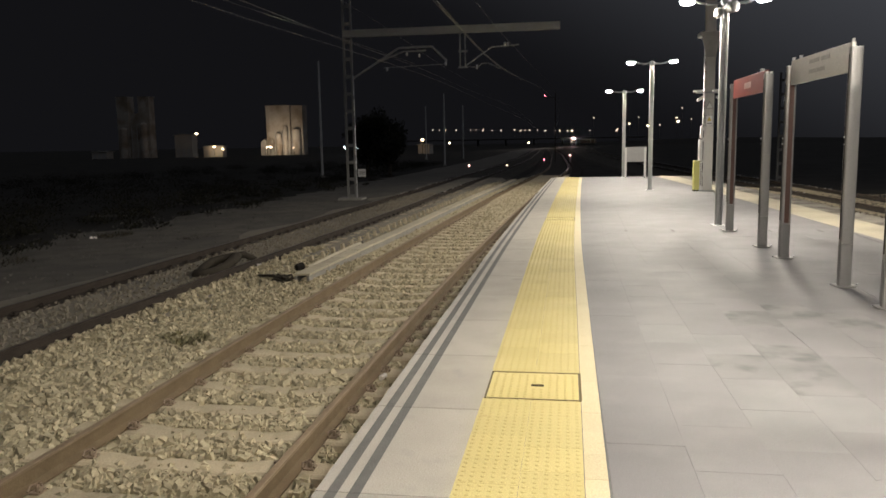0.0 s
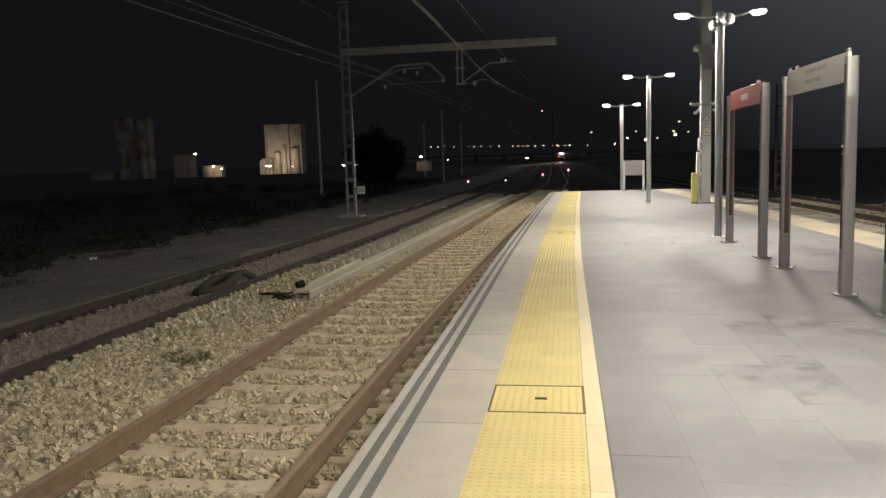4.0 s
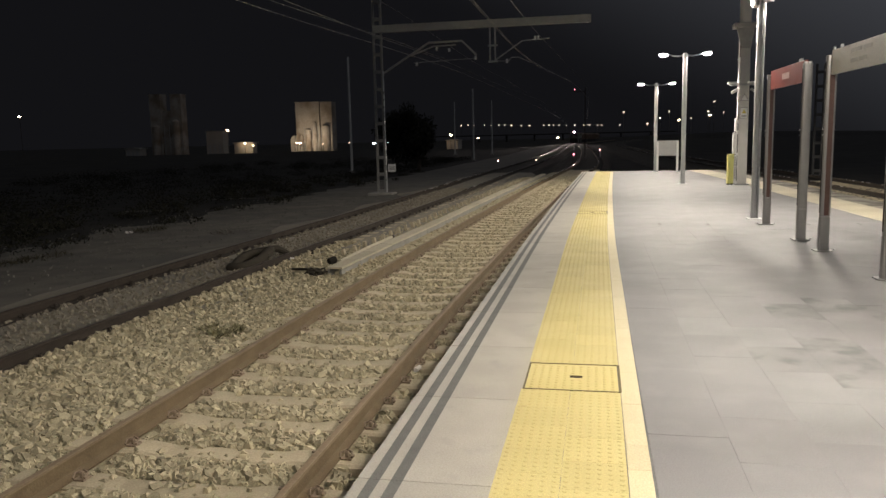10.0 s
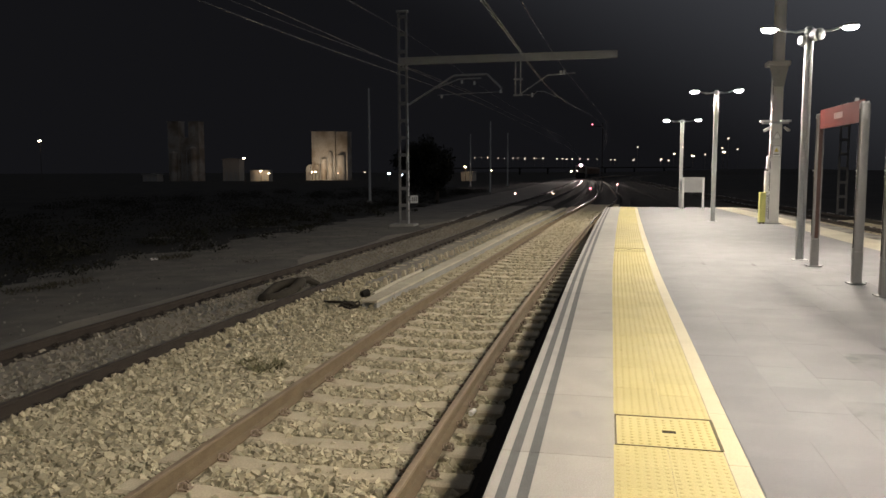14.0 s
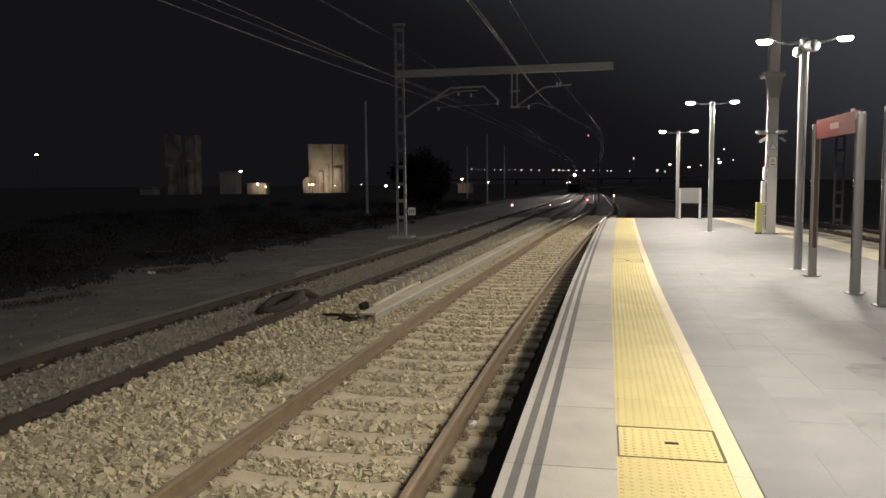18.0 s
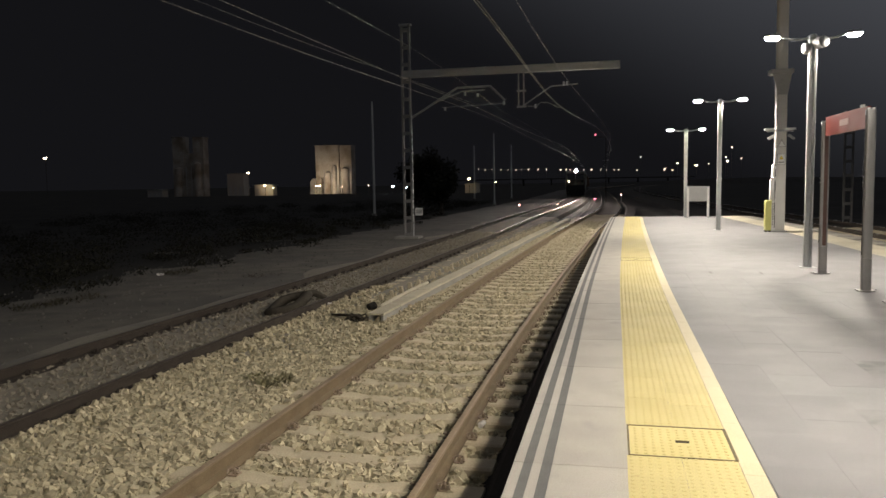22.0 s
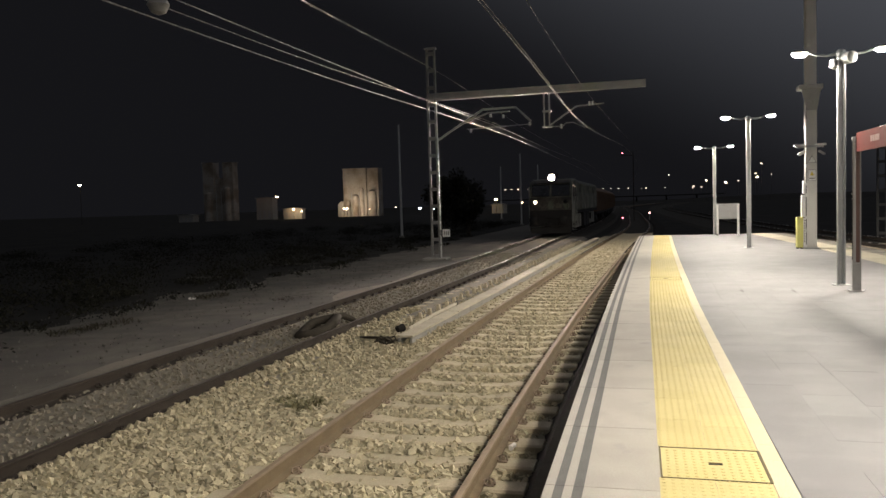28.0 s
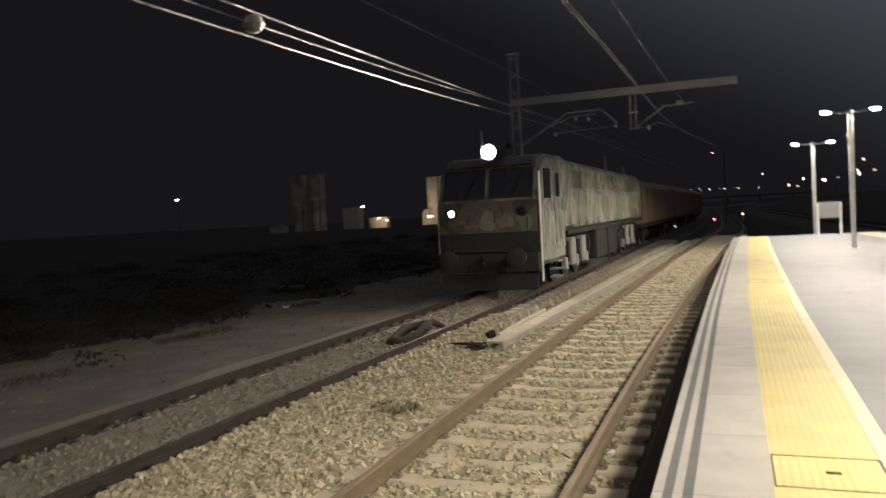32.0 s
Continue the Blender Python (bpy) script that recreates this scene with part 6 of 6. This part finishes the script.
    for yb in (3.6, 15.2):
        for s in (-1, 1):
            part("bogie_frame", Geo().prism([(yb - 0.9, 0.62), (yb + 4.1, 0.62), (yb + 4.3, 1.0), (yb + 2.9, 1.22), (yb + 1.6, 1.02), (yb + 0.3, 1.22), (yb - 1.1, 1.0)], "x", s * 1.12 - 0.06, s * 1.12 + 0.06), LOW, t)
            for k in range(3):
                part("axle_box", Geo().box(s * 1.2 - 0.08, s * 1.2 + 0.08, yb - 0.16 + 1.6 * k, yb + 0.16 + 1.6 * k, 0.36, 0.72), GRIME, t, bevel=0.03)
                part("spring", Geo().tube([(s * 1.2, yb + 0.4 + 1.6 * k, 0.56), (s * 1.2, yb + 0.4 + 1.6 * k, 1.2)], 0.08, 8), LOW, t)
            for k in range(2):
                part("sand_box", Geo().box(s * 1.24 - 0.1, s * 1.24 + 0.1, yb + 0.5 + 1.6 * k, yb + 1.1 + 1.6 * k, 0.45, 1.3), GRIME, t, "pale grimy sand box", bevel=0.03)
        wheels += [(wheelset(t, yb + 1.6 * k, 0.5), yb + 1.6 * k, 0.5) for k in range(3)]
    return t, wheels


def wagon():
    t = thing("freight_wagon", "rust-brown covered freight wagon with ribbed sides", "railway wagon", group="wagons")
    L = 18.0
    prof = [(-1.38, 1.2), (-1.38, 3.1), (-1.15, 3.42), (-0.6, 3.58), (0.6, 3.58), (1.15, 3.42), (1.38, 3.1), (1.38, 1.2)]
    part("body", Geo().prism(prof, "y", 0.6, L - 0.6), BROWN, t, bevel=0.03)
    for s in (-1, 1):
        for k in range(13):
            y = 0.9 + 1.35 * k
            part("side_rib", Geo().box(s * 1.41 - 0.03, s * 1.41 + 0.03, y - 0.05, y + 0.05, 1.22, 3.1), BROWN, t)
        part("sole_bar", Geo().box(s * 1.2 - 0.09, s * 1.2 + 0.09, 0.3, L - 0.3, 0.98, 1.19), LOW, t)
    part("end_platform", Geo().box(-1.3, 1.3, 0.1, 0.6, 1.02, 1.18), LOW, t)
    for y in (0.0, L):
        for x in (-0.93, 0.93):
            part("buffer", Geo().tube([(x, y, 1.03), (x, 0.35 if y == 0 else L - 0.35, 1.03)], [0.2, 0.1], 12), LOW, t)
    wheels = []
    for yb in (2.4, L - 4.2):
        for s in (-1, 1):
            part("bogie_frame", Geo().prism([(yb - 0.5, 0.4), (yb + 0.5, 0.42), (yb + 1.3, 0.42), (yb + 2.3, 0.4), (yb + 2.2, 0.7), (yb + 1.2, 0.86), (yb + 0.6, 0.86), (yb - 0.4, 0.7)], "x", s * 1.05 - 0.06, s * 1.05 + 0.06), LOW, t)
        wheels += [(wheelset(t, yb + 1.8 * k, 0.46), yb + 1.8 * k, 0.46) for k in range(2)]
    return t, wheels


loco, loco_wheels = locomotive()
first_wagon, first_wheels = wagon()
others = [copy_thing(first_wagon, Matrix()) for _ in range(3)]

FRONT_Y = smooth([(0, 394), (3.5, 361), (6, 332), (9, 291), (12, 247.5), (14.5, 212), (16.5, 185), (19, 154), (21.5, 122.5), (23, 104), (25, 79.6), (26.5, 63.6),
                  (28.5, 46.3), (29, 42.2), (30, 34.1), (31, 26.5), (32, 19.6)])


def train_pose(y, length):
    """A vehicle whose front stands at y, its ends on the track's line."""
    a, b = float(far_c(y)), float(far_c(y + length))
    return pose(a, y, RAIL_Z, 0, 0, math.degrees(math.atan2(a - b, length)))


def motions():
    times = [i for i in range(33)]
    walk(loco, [(t, train_pose(float(FRONT_Y(t)), 20.6)) for t in times])
    for k, w in enumerate([first_wagon] + others):
        walk(w, [(t, train_pose(float(FRONT_Y(t)) + 21.2 + 18.35 * k, 18.0)) for t in times])
    # wheels turn with the way that the train has gone
    fine = [i / 30 for i in range(961)]
    start = float(FRONT_Y(0))
    more = [(c, c.matrix_basis.translation.y, 0.46) for w in others for c in w.children if c.name.startswith("wheelset")]
    for wheel, y, r in loco_wheels + first_wheels + more:
        walk(wheel, [(t, pose(0, y, r, math.degrees((start - float(FRONT_Y(t))) / r), 0, 0)) for t in fine])


motions()
